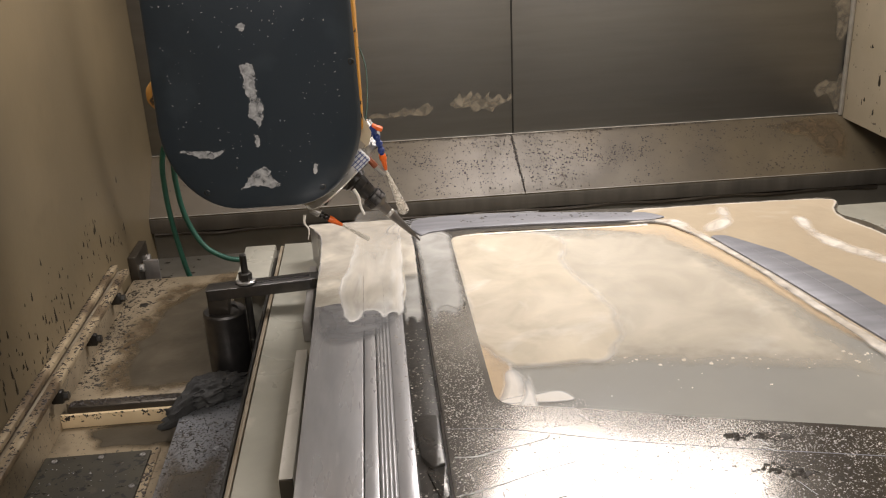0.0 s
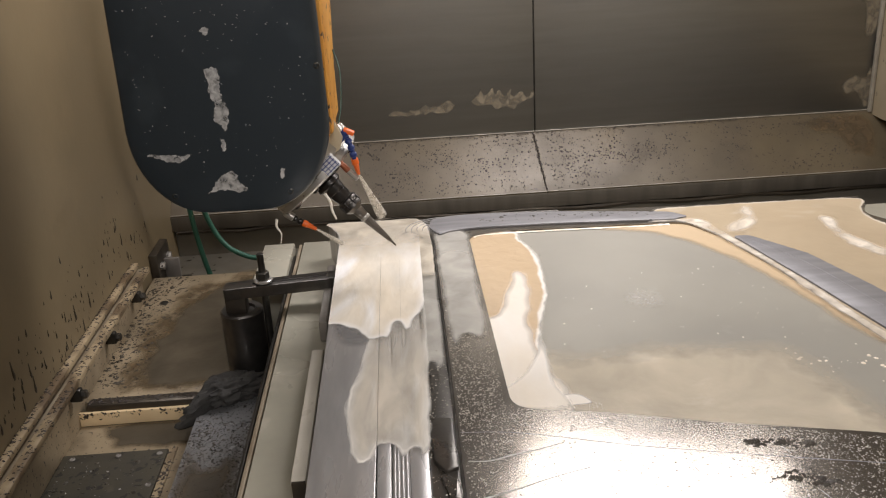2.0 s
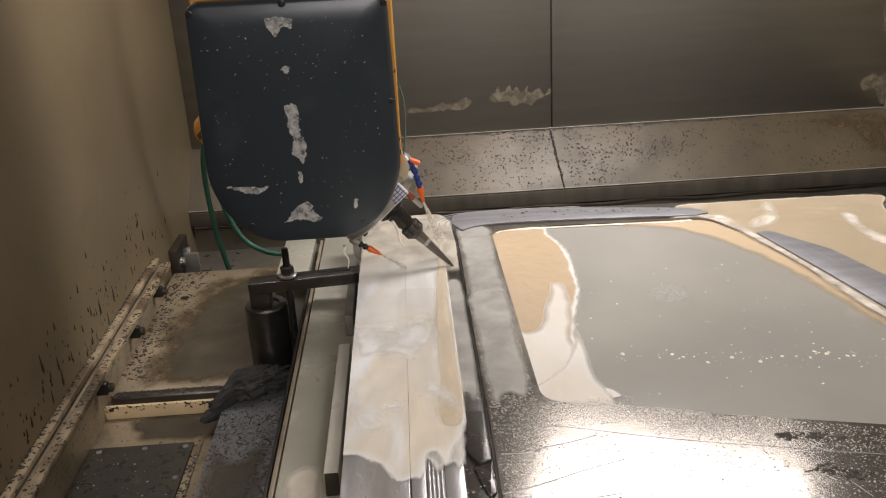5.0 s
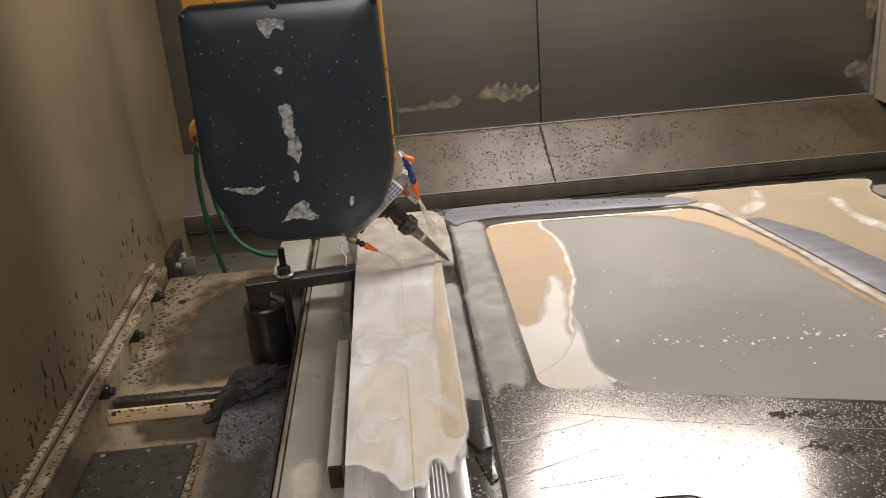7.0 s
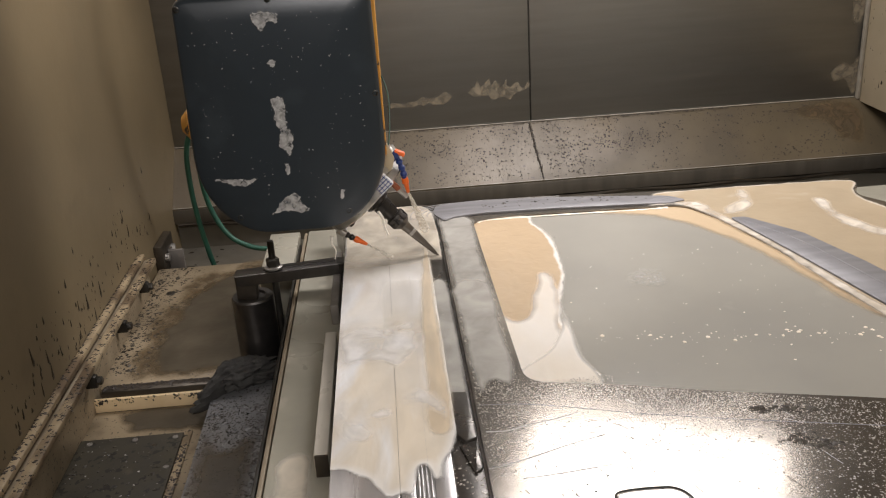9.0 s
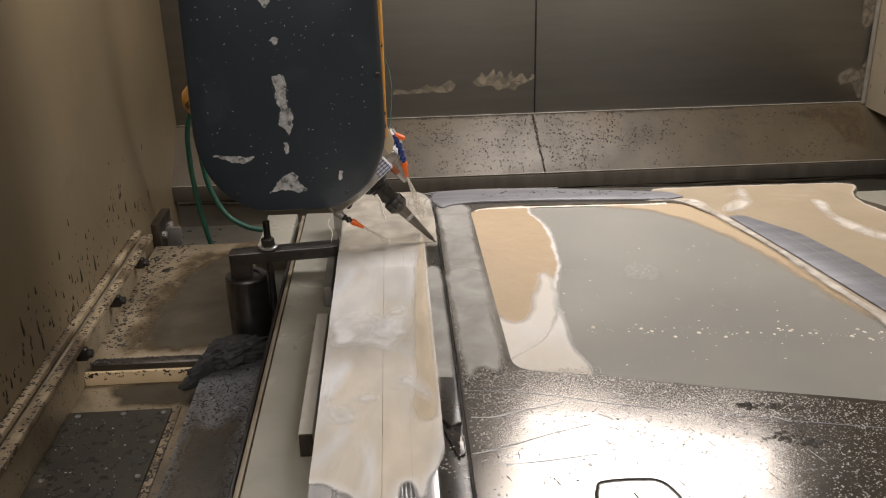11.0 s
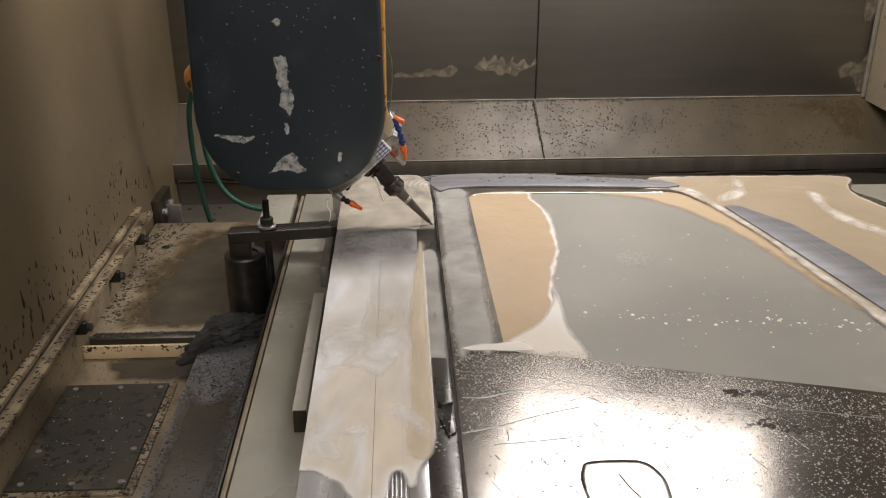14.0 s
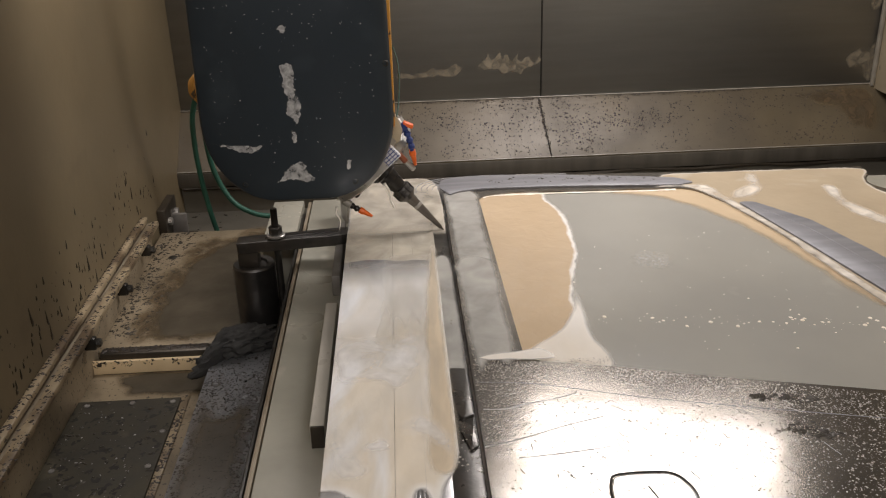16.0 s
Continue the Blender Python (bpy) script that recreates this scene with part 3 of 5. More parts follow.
            if r.random() < max(0.03, 0.32 + 0.9 * drift) * (1.0 if x < 1.0 else 0.45) * (1 - 0.75 * abs(u - 0.62) ** 0.8):
                return (x, 2.87 + 0.155 * u, 0.5545 + 0.149 * u), (0, -0.7, 0.72)
    solo("chips", flakes(2900, littered, 0.0021, seed=3), RUSTCHIP, "dark metal chips scattered over the ledge", "chips", "stuff")
    solo("seam_grime", flakes(260, lambda r: ((lambda u: (0.533 - 0.022 * u + r.gauss(0, 0.003), 2.87 + 0.155 * u, 0.5545 + 0.149 * u))(r.random()), (0, -0.7, 0.72)), 0.002, seed=4), RUSTCHIP, "dark grime along the ledge's joint", "grime", "stuff")
    solo("wall_foot_grime", flakes(420, lambda r: ((r.uniform(-0.1, 1.2), 3.022 - abs(r.gauss(0, 0.003)), 0.7035), (0, -0.7, 0.72)), 0.0019, seed=6), RUSTCHIP, "dark grime along the foot of the back wall", "grime", "stuff")
    solo("gutter_chips", flakes(130, lambda r: ((r.uniform(-0.66, 0.0), r.uniform(2.5, 2.87), 0.401), (0, 0, 1)), 0.005, seed=5), CHIP, "dark metal chips in the gutter", "chips", "stuff")
    # wall splashes: long dark runs low on the left wall
    solo("wall_splashes", runs(250, lambda r: ((-0.6797, r.uniform(0.9, 2.1) if r.random() < 0.75 else r.uniform(2.1, 2.6), 0.585 + abs(r.gauss(0, 0.075))), 1), 0.0052, seed=8), CHIP, "dark splashes stuck on the ochre wall", "splashes", "stuff")
    solo("right_wall_splashes", runs(40, lambda r: ((1.6597, r.uniform(2.4, 3.0), r.uniform(0.7, 1.2)), -1), 0.009, seed=9), CHIP, "dark splashes on the cream wall", "splashes", "stuff")


def left_bed():
    # bed floor: the far painted plate, a step, the near plate
    far = thing("bed_plate", (-0.5, 2.1, 0.47), "oily cream-painted bed plate, worn dark in the middle", "bed plate", kind="structure")
    part("plate", box(-0.665, -0.27, 1.846, 2.53, 0.40, 0.478, 0.003), BEDPAINT, far)
    part("step_bar", box(-0.64, -0.40, 1.811, 1.845, 0.42, 0.490, 0.008), DARKSTEEL, far, "dark grimy round-edged bar")
    part("step_face", box(-0.655, -0.415, 1.801, 1.810, 0.445, 0.476, 0.001), CREAMCLEAN, far, "clean cream painted step face")
    part("front_plate", box(-0.675, -0.26, 0.6, 1.800, 0.38, 0.446, 0.002), BEDPAINT, far)
    part("hole_plug", lathe((-0.594, 2.349, 0.477), (-0.594, 2.349, 1), [(0, 0.012), (0.002, 0.012), (0.003, 0.009)], 16), BLACKSTEEL, far)
    cover = thing("cover_plate", (-0.54, 1.4, 0.446), "oily dark cover plate screwed to the bed", "cover plate")
    part("plate", box(-0.65, -0.438, 1.335, 1.682, 0.446, 0.4525, 0.0015), COVERPLATE, cover)
    part("edge_strip", box(-0.4365, -0.421, 1.32, 1.69, 0.446, 0.4505, 0.001), CREAM, cover, "worn cream border")
    part("edge_strip", box(-0.65, -0.438, 1.32, 1.3335, 0.446, 0.4505, 0.001), CREAM, cover, "worn cream border")
    for x, y in ((-0.627, 1.665), (-0.535, 1.667), (-0.452, 1.665), (-0.45, 1.56), (-0.452, 1.45), (-0.45, 1.352), (-0.535, 1.35), (-0.625, 1.352), (-0.628, 1.45)):
        part("screw", lathe((x, y, 0.452), (x, y, 1), [(0, 0.006), (0.002, 0.006), (0.003, 0.0045), (0.0018, 0.003)], 14), CASTGREY, cover)
    part("centre_plug", lathe((-0.538, 1.51, 0.4522), (-0.538, 1.51, 1), [(0, 0.006), (0.001, 0.006), (0.0014, 0.004)], 14), BLACKSTEEL, cover)
    solo("cover_swarf", flakes(90, lambda r: ((r.uniform(-0.64, -0.44), r.uniform(1.34, 1.675), 0.4526), (0, 0, 1)), 0.0016, seed=41), BARE, "fine pale swarf on the cover plate", "swarf", "stuff")
    solo("cover_grime", flakes(170, lambda r: ((r.uniform(-0.64, -0.44), r.uniform(1.34, 1.675), 0.4526), (0, 0, 1)), 0.0032, seed=43), CHIP, "dark grime on the cover plate", "grime", "stuff")
    solo("border_grime", flakes(220, lambda r: ((r.uniform(-0.437, -0.421), r.uniform(1.32, 1.69), 0.4506) if r.random() < 0.7 else (r.uniform(-0.64, -0.44), r.uniform(1.32, 1.334), 0.4506), (0, 0, 1)), 0.003, seed=44), RUSTCHIP, "brown grime on the plate's border", "grime", "stuff")
    solo("step_grime", flakes(70, lambda r: ((-0.65 + 0.23 * r.random() ** 1.6, 1.8008, 0.476 - abs(r.gauss(0, 0.007))), (0, -1, 0)), 0.0026, seed=45), RUSTCHIP, "dark grime along the step's upper edge", "grime", "stuff")
    solo("bar_rust", flakes(200, lambda r: ((r.uniform(-0.635, -0.405), r.uniform(1.818, 1.84), 0.4902), (0, 0, 1)), 0.003, seed=46), RUSTCHIP, "brown rust scale on the step's bar", "grime", "stuff")
    way = thing("slideway_cover", (-0.33, 1.2, 0.447), "wet grey steel slideway cover, speckled with chips", "slideway cover")
    part("top_sheet", box(-0.385, -0.257, 0.6, 1.80, 0.486, 0.492, 0.002), GREYWAY, way)
    part("inner_skirt", box(-0.381, -0.375, 0.6, 1.795, 0.447, 0.4855, 0.001), DARKSTEEL, way, "dark skirt")
    part("rail_edge", box(-0.2565, -0.249, 0.6, 1.80, 0.447, 0.4935, 0.002), BLACKSTEEL, way, "dark rail edge")
    part("end_cap", box(-0.374, -0.258, 1.785, 1.796, 0.447, 0.4855, 0.001), DARKSTEEL, way, "dark end cap")
    part("oil_stain", film_mesh(ragged([(-0.384, 0.7), (-0.384, 1.62), (-0.36, 1.60), (-0.33, 1.55), (-0.30, 1.58), (-0.259, 1.5), (-0.259, 0.7)], 0.008, 26, 9), 0.4924, 0.05), OILFILM, way, "dark wet grime", smooth=0)
    solo("slideway_chips", flakes(3200, lambda r: ((r.uniform(-0.382, -0.259), min(1.77, 0.9 + 0.8 * r.random() ** 0.8 + abs(r.gauss(0, 0.05))), 0.492), (0, 0, 1)), 0.0019, seed=12), CHIP, "dark wet chips on the slideway cover", "chips", "stuff")
    solo("bed_chips", flakes(800, lambda r: ((max(-0.66, -0.655 + abs(r.gauss(0, 0.05))), r.uniform(1.9, 2.52), 0.478), (0, 0, 1)), 0.0033, seed=14), CHIP, "dark chips along the edge of the bed", "chips", "stuff")
    stain = [(-0.56, 1.90), (-0.575, 2.05), (-0.55, 2.25), (-0.50, 2.40), (-0.43, 2.47), (-0.30, 2.49), (-0.285, 2.2), (-0.28, 1.9), (-0.40, 1.87), (-0.50, 1.868)]
    part("brown_stain", film_mesh(ragged([(x - 0.045 * (x < -0.4), min(2.52, y + 0.03 * (y > 2))) for x, y in stain], 0.03, 14, 3), 0.4784, 0.05), BROWNFILM, far, "brown oil stain", smooth=0)
    part("oil_stain", film_mesh(ragged(stain, 0.02, 16, 5), 0.4790, 0.045), OILFILM, far, "dark glossy oil stain", smooth=0)
    part("oil_stain", film_mesh(ragged([(-0.60, 1.797), (-0.575, 1.73), (-0.55, 1.695), (-0.42, 1.695), (-0.386, 1.70), (-0.386, 1.797)], 0.012, 30, 8), 0.4464, 0.03), OILFILM, far, "dark glossy oil stain", smooth=0)
    # rail along the foot of the left wall
    rail = thing("wall_rail", (-0.65, 1.6, 0.5), "cream painted steel channel rail, rusted and chipped", "rail")
    part("upper_flange", box(-0.6795, -0.662, 0.5, 2.41, 0.563, 0.577, 0.003), CREAM, rail)
    part("lower_flange", box(-0.652, -0.631, 0.5, 2.40, 0.552, 0.567, 0.003), CREAM, rail)
    part("groove_strip", box(-0.6625, -0.649, 0.5, 2.40, 0.552, 0.561, 0.001), BRASSY, rail, "rusty groove")
    part("web", box(-0.6795, -0.652, 0.5, 2.38, 0.40, 0.551, 0.002), BEDPAINT, rail, "grimy stained web")
    for y in (2.27, 2.04, 1.78):
        lug = part("lug", box(-0.6515, -0.625, y - 0.009, y + 0.009, 0.522, 0.551, 0.004), BLACKSTEEL, rail)
        part("bolt", hexagon((-0.625, y, 0.537), 0.0095, 0.010, axis=(1, 0, 0)), BLACKSTEEL, lug, "black bolt head")
    solo("rail_grime", flakes(900, lambda r: ((-0.6795 + abs(r.gauss(0, 0.006)), r.uniform(0.9, 2.4), 0.5772) if r.random() < 0.5 else (r.gauss(-0.638, 0.006), r.uniform(0.9, 2.39), 0.5672), (0, 0, 1)), 0.0026, seed=47), RUSTCHIP,
         "brown grime and chips along the rail", "grime", "stuff")
    # bracket at the far end of the rail
    br = thing("corner_bracket", (-0.65, 2.62, 0.40), "dark bolted steel bracket in the corner", "bracket")
    part("foot", box(-0.6795, -0.60, 2.56, 2.70, 0.401, 0.412, 0.002), DARKSTEEL, br)
    part("upright", box(-0.6795, -0.655, 2.56, 2.70, 0.4125, 0.535, 0.003), DARKSTEEL, br)
    part("gusset", box(-0.6545, -0.61, 2.62, 2.632, 0.4125, 0.50, 0.002), CASTGREY, br)
    part("bolt", hexagon((-0.655, 2.59, 0.49), 0.012, 0.012, axis=(1, 0, 0)), STEEL, br)
    part("bolt", hexagon((-0.655, 2.67, 0.49), 0.012, 0.012, axis=(1, 0, 0)), STEEL, br)


def table():
    t = thing("machine_table", (0.5, 1.3, 0.0), "wet ground steel machine table", "machine table")
    part("table_top", box(-0.19, 1.45, 0.2, 2.26, 0.56, 0.66, 0.003), TABLESTEEL, t)
    part("base", box(-0.10, 1.35, 0.3, 2.15, 0.0, 0.559, 0.005), DARKSTEEL, t)
    part("slot_edge", box(-0.2015, -0.1935, 0.2, 2.26, 0.60, 0.655, 0.002), BRASSY, t, "rusty cream slot edge")
    part("side_skirt", box(-0.212, -0.2055, 0.2, 2.2, 0.45, 0.648, 0.002), BLACKSTEEL, t)
    solo("table_extension", box(-0.289, -0.2125, 1.99, 2.26, 0.40, 0.66, 0.003), TABLESTEEL, "wet grey steel block beside the table", "steel block")
    bar = thing("locating_bar", (-0.101, 1.39, 0.6605), "wet grey steel bar along the die's edge", "steel bar", group="locating bars")
    part("bar_body", box(-0.113, -0.0905, 1.192, 1.595, 0.6605, 0.70, 0.003), PALEBAR, bar)
    # the near end is a separate slab, darker than the bar
    part("end_face", box(-0.1115, -0.091, 1.188, 1.1935, 0.6605, 0.698, 0.001), DARKSTEEL, bar, "dark near end face")
    solo("locating_bar", box(-0.108, -0.0905, 1.70, 1.99, 0.6605, 0.705, 0.003), CASTGREY, "short grey steel bar along the die's edge", "steel bar", group="locating bars")
    solo("side_panel_right", box(1.2, 1.45, 2.3, 2.6, 0.401, 0.50, 0.004), DARKSTEEL, "dark steel block behind the table", "steel block")


def clamp():
    c = thing("clamp", (-0.295, 1.885, 0.478), "dark steel strap clamp on a cylindrical riser", "clamp")
    x, y = -0.292, 1.885
    part("riser", lathe((x, y, 0.4782), (x, y, 1), [(0, 0.044), (0.003, 0.046), (0.178, 0.046), (0.182, 0.043), (0.182, 0.03), (0.176, 0.028)], 40), CASTDARK, c)
    part("step_block", box(x - 0.03, x + 0.014, y - 0.018, y + 0.02, 0.655, 0.697, 0.003), DARKSTEEL, c)
    bm = prism(rounded([(-0.322, 1.863), (-0.098, 1.858), (-0.072, 1.868), (-0.072, 1.893), (-0.098, 1.902), (-0.322, 1.905)], 0.006), 0.698, 0.722, bevel=0.0015)
    bm.transform(Matrix.Translation((-0.2, 1.88, 0.71)) @ Matrix.Rotation(radians(-3.2), 4, "Y") @ Matrix.Translation((0.2, -1.88, -0.71)))
    strap = part("strap", bm, CASTDARK, c)
    bm = box(-0.26, -0.10, 1.8775, 1.8865, 0.7145, 0.7185, 0.001)
    bm.transform(Matrix.Translation((-0.2, 1.88, 0.71)) @ Matrix.Rotation(radians(-3.2), 4, "Y") @ Matrix.Translation((0.2, -1.88, -0.705)))
    part("slot", bm, HOLDER, strap)
    part("clamp_toe", box(-0.098, -0.081, 1.86, 1.90, 0.7065, 0.7285, 0.002), BLACKSTEEL, c)
    part("toe_packing", box(-0.1, -0.0905, 1.855, 1.905, 0.66, 0.7, 0.002), DARKSTEEL, c)
    part("stud", rod((-0.236, 1.878, 0.4782), (-0.236, 1.878, 0.788), 0.0075), BLACKSTEEL, c)
    part("washer", lathe((-0.236, 1.878, 0.7235), (-0.236, 1.878, 1), [(0, 0.019), (0.004, 0.02), (0.006, 0.017)], 28), STEEL, c, "bright steel washer")
    part("nut", hexagon((-0.236, 1.878, 0.7295), 0.0145, 0.018), BLACKSTEEL, c)
    part("stud_foot", box(-0.252, -0.226, 1.86, 1.885, 0.4782, 0.515, 0.003), BLACKSTEEL, c)


def rag():
    bm = bmesh.new()
    bmesh.ops.create_icosphere(bm, subdivisions=5, radius=1)
    for v in bm.verts:
        p = v.co.copy()
        n1 = noise.noise(p * 1.7 + Vector((3, 1, 2)))
        n2 = abs(noise.noise(p * 3.6 + Vector((1, 7, 3))))
        n3 = noise.noise(p * 9)
        f = 1 + 0.35 * n1 - 0.55 * n2 + 0.07 * n3
        x, y, z = p.x * 0.088 * f, p.y * 0.046 * f, max(-0.02, p.z * 0.038 * f)
        if p.x < -0.3:
            z = max(-0.045, z - 0.05 * (-0.3 - p.x))
            y -= 0.06 * (-0.3 - p.x)
        v.co = (x - 0.332, y + 1.795 + 0.3 * x, z + 0.512)
    solo("rag", bm, RAG, "crumpled dark oily rag beside the clamp", "rag", smooth=80)


def hoses():
    for pts in ([(-0.40, 2.45, 2.0), (-0.41, 2.45, 1.3), (-0.465, 2.48, 0.98), (-0.525, 2.53, 0.84), (-0.543, 2.57, 0.72), (-0.541, 2.59, 0.60), (-0.527, 2.59, 0.50), (-0.515, 2.59, 0.44), (-0.51, 2.59, 0.409)],
                [(-0.37, 2.43, 2.0), (-0.38, 2.43, 1.3), (-0.44, 2.46, 0.98), (-0.492, 2.52, 0.85), (-0.510, 2.57, 0.745), (-0.500, 2.58, 0.64), (-0.459, 2.57, 0.555), (-0.398, 2.56, 0.515), (-0.33, 2.56, 0.498), (-0.28, 2.56, 0.47), (-0.25, 2.57, 0.409)]):
        solo("hose", tube(pts, 0.0075, 16, 8), GREENHOSE, "green rubber coolant hose hanging behind the spindle head", "hose", group="hanging hoses")


# ---- the die on the table ----
ZT = 0.75
POCKET = [(0.214, 1.99, 0.03), (0.218, 1.60, 0), (0.222, 1.262, 0.035), (0.36, 1.230, 0.03), (0.50, 1.186, 0), (0.70, 1.134, 0), (1.02, 1.04, 0.03),
          (0.905, 1.20, 0.02), (0.857, 1.425, 0), (0.806, 1.70, 0), (0.757, 1.884, 0), (0.705, 1.985, 0.03), (0.60, 1.993, 0), (0.30, 2.008, 0)]


def die():
    d = thing("die_plate", (0.5, 1.4, 0.66), "large milled steel die plate, wet with coolant, clamped on the table", "die plate")
    outer = rounded([(-0.112, 2.14, 0.004), (-0.10, 2.10, 0.006), (-0.083, 2.06, 0.012), (-0.077, 1.97, 0.01), (-0.077, 0.35, 0.004), (1.17, 0.35, 0.004), (1.17, 1.8, 0.01),
                     (1.15, 1.90, 0.02), (1.115, 1.955, 0.014), (1.118, 1.99, 0.014), (1.138, 2.015, 0.006), (1.15, 2.078, 0.004), (0.64, 2.098, 0), (0.15, 2.136, 0)], 0.01)
    part("lower_slab", prism(outer, 0.6605, 0.733, bevel=0), DIE, d)
    # left pad, ribs and channel
    part("edge_pad", prism(rounded([(-0.112, 2.14, 0.003), (-0.10, 2.10, 0.006), (-0.083, 2.06, 0.012), (-0.077, 1.97, 0.01), (-0.077, 0.35, 0.003), (0.0165, 0.35, 0.002), (0.0165, 2.137, 0.002)], 0.004), 0.7335, ZT, bevel=0.0012), DIE, d)
    part("rib_pad", box(0.0185, 0.038, 0.35, 2.06, 0.7335, ZT - 0.001, 0.0012), DIE, d)
    for x in (0.0425, 0.0475, 0.0535, 0.0595):
        part("rib", box(x - 0.0016, x + 0.0016, 0.35, 2.05, 0.7335, ZT - 0.002, 0.0008), DIE, d)
    part("rib_floor", box(0.0395, 0.0635, 0.35, 2.045, 0.7335, 0.7452, 0), DIE, d)
    part("channel_pad", box(0.064, 0.0905, 0.35, 2.04, 0.7335, ZT - 0.0035, 0.001), DIE, d)
    part("channel_floor", box(0.092, 0.1335, 0.35, 2.05, 0.7335, 0.7395, 0.001), CHANNELSTEEL, d)
    # raised boss with a chamfer in the channel
    bm = prism(rounded([(0.093, 1.235, 0.006), (0.104, 1.26, 0.006), (0.131, 1.255, 0.006), (0.131, 1.13, 0.004), (0.114, 1.12, 0.006), (0.098, 1.15, 0.006)], 0.004), 0.7396, 0.7475, bevel=0.003)
    part("boss", bm, CHANNELSTEEL, d)
    part("boss_step", prism(rounded([(0.104, 1.118, 0.003), (0.131, 1.128, 0.003), (0.131, 1.06, 0.003), (0.12, 1.05, 0.003)], 0.003), 0.7396, 0.744, bevel=0.002), CHANNELSTEEL, d)
    # the panel with its shallow pocket
    panel = rounded([(0.1365, 2.05, 0.02), (0.1365, 0.35, 0.002), (1.17, 0.35, 0.002), (1.17, 1.8, 0.01), (1.15, 1.90, 0.02), (1.115, 1.955, 0.014), (1.118, 1.99, 0.014), (1.138, 2.015, 0.006), (1.15, 2.078, 0.004), (0.64, 2.098, 0), (0.30, 2.124, 0), (0.17, 2.13, 0.03)], 0.01)
    pocket = rounded(POCKET, 0.02, 6)
    part("panel", prism(panel, 0.7335, ZT + 0.002, holes=[pocket]), DIEWET, d, smooth=20)
    # low seam where the near face starts
    part("panel_seam", tube([(0.139, 1.206, ZT + 0.001), (0.229, 1.192, ZT + 0.001), (0.383, 1.14, ZT + 0.001), (0.554, 1.094, ZT + 0.001), (0.73, 1.05, ZT + 0.0014)], 0.0013, 8), DIEPATH, d)
    # arched rim along the back
    rim = [(0.128, 2.05, 0.01), (0.133, 2.108, 0.03), (0.22, 2.122, 0), (0.42, 2.104, 0), (0.69, 2.05, 0.02), (0.722, 2.012, 0.01), (0.685, 2.0, 0.01), (0.408, 2.026, 0), (0.235, 2.032, 0.02), (0.17, 2.02, 0.02), (0.15, 2.0, 0.01)]
    part("back_rim", prism(rounded(rim, 0.01), ZT + 0.0022, ZT + 0.0062, bevel=0.0015), DIEPATH, d, "bare grey milled rim")
    for k in range(5):
        r = 0.045 + 0.013 * k
        pts = [(0.17 - r * math.cos(a), 2.055 + 0.75 * r * math.sin(a), ZT + 0.0008) for a in [radians(-10 + 20 * i) for i in range(6)]] + [(0.24 + 0.1 * j, 2.055 + 0.75 * r - 0.006 * j, ZT + 0.0025) for j in range(3)]
        part("tool_mark", tube(pts, 0.0011, 6, 4), DIE, d)
    strip = [(0.777, 1.873, 0.008), (0.810, 1.872, 0.012), (0.889, 1.754, 0), (0.940, 1.584, 0), (0.985, 1.36, 0.01), (1.02, 1.15, 0.01), (0.935, 1.15, 0.01), (0.874, 1.442, 0), (0.832, 1.64, 0)]
    part("flange_strip", prism(rounded(strip, 0.01), ZT + 0.0022, ZT + 0.0072, bevel=0.0018), DIEPATH, d, "bare grey milled flange")
    part("flange_line", tube([(0.800, 1.845, ZT + 0.0068), (0.862, 1.72, ZT + 0.0068), (0.905, 1.55, ZT + 0.0068), (0.955, 1.3, ZT + 0.0068)], 0.0009, 6), DIEPATH, d)
    part("pocket_floor", prism(rounded([(x, y, 0.01) for x, y, *_ in POCKET], 0.02, 6), 0.7336, 0.7415), DIE, d)
    # oval inlay near the front
    ring = rounded([(0.282, 0.935, 0.02), (0.294, 0.974, 0.02), (0.374, 0.971, 0.02), (0.390, 0.93, 0.02), (0.382, 0.86, 0.02), (0.288, 0.86, 0.02)], 0.02)
    part("oval_inlay", tube([(p.x, p.y, ZT + 0.0012) for p in ring[:-1:3]] + [(ring[0].x, ring[0].y, ZT + 0.0012)], 0.0022, 8, 4), BLACKSTEEL, d)
    part("oval_edge", tube([(0.335 + (p.x - 0.335) * 0.95, 0.93 + (p.y - 0.93) * 0.92, ZT + 0.0016) for p in ring[:-1:3]], 0.0011, 8, 4), STEEL, d, "bright inner edge")
    part("inlay_mark", tube([(0.333, 0.945, ZT + 0.0016), (0.34, 0.92, ZT + 0.0016), (0.351, 0.895, ZT + 0.0016)], 0.0012, 6, 4), BLACKSTEEL, d)
    # scratches and dark blots
    rng = random.Random(4)
    for k in range(34):
        x, y, L = rng.uniform(0.16, 0.62), rng.uniform(0.86, 1.13), rng.uniform(0.005, 0.03)
        a = rng.gauss(-1.17, 0.1) if k > 7 else rng.uniform(0, 3.1)
        bend = rng.uniform(-0.06, 0.06) * L
        part("scratch", tube([(x, y, ZT + 0.0018), (x + L * 0.5 * math.cos(a) - bend * math.sin(a), y + L * 0.5 * math.sin(a) + bend * math.cos(a), ZT + 0.0018), (x + L * math.cos(a), y + L * math.sin(a), ZT + 0.0018)], 0.0006, 5, 4), CHIP if k % 3 else STEEL, d)
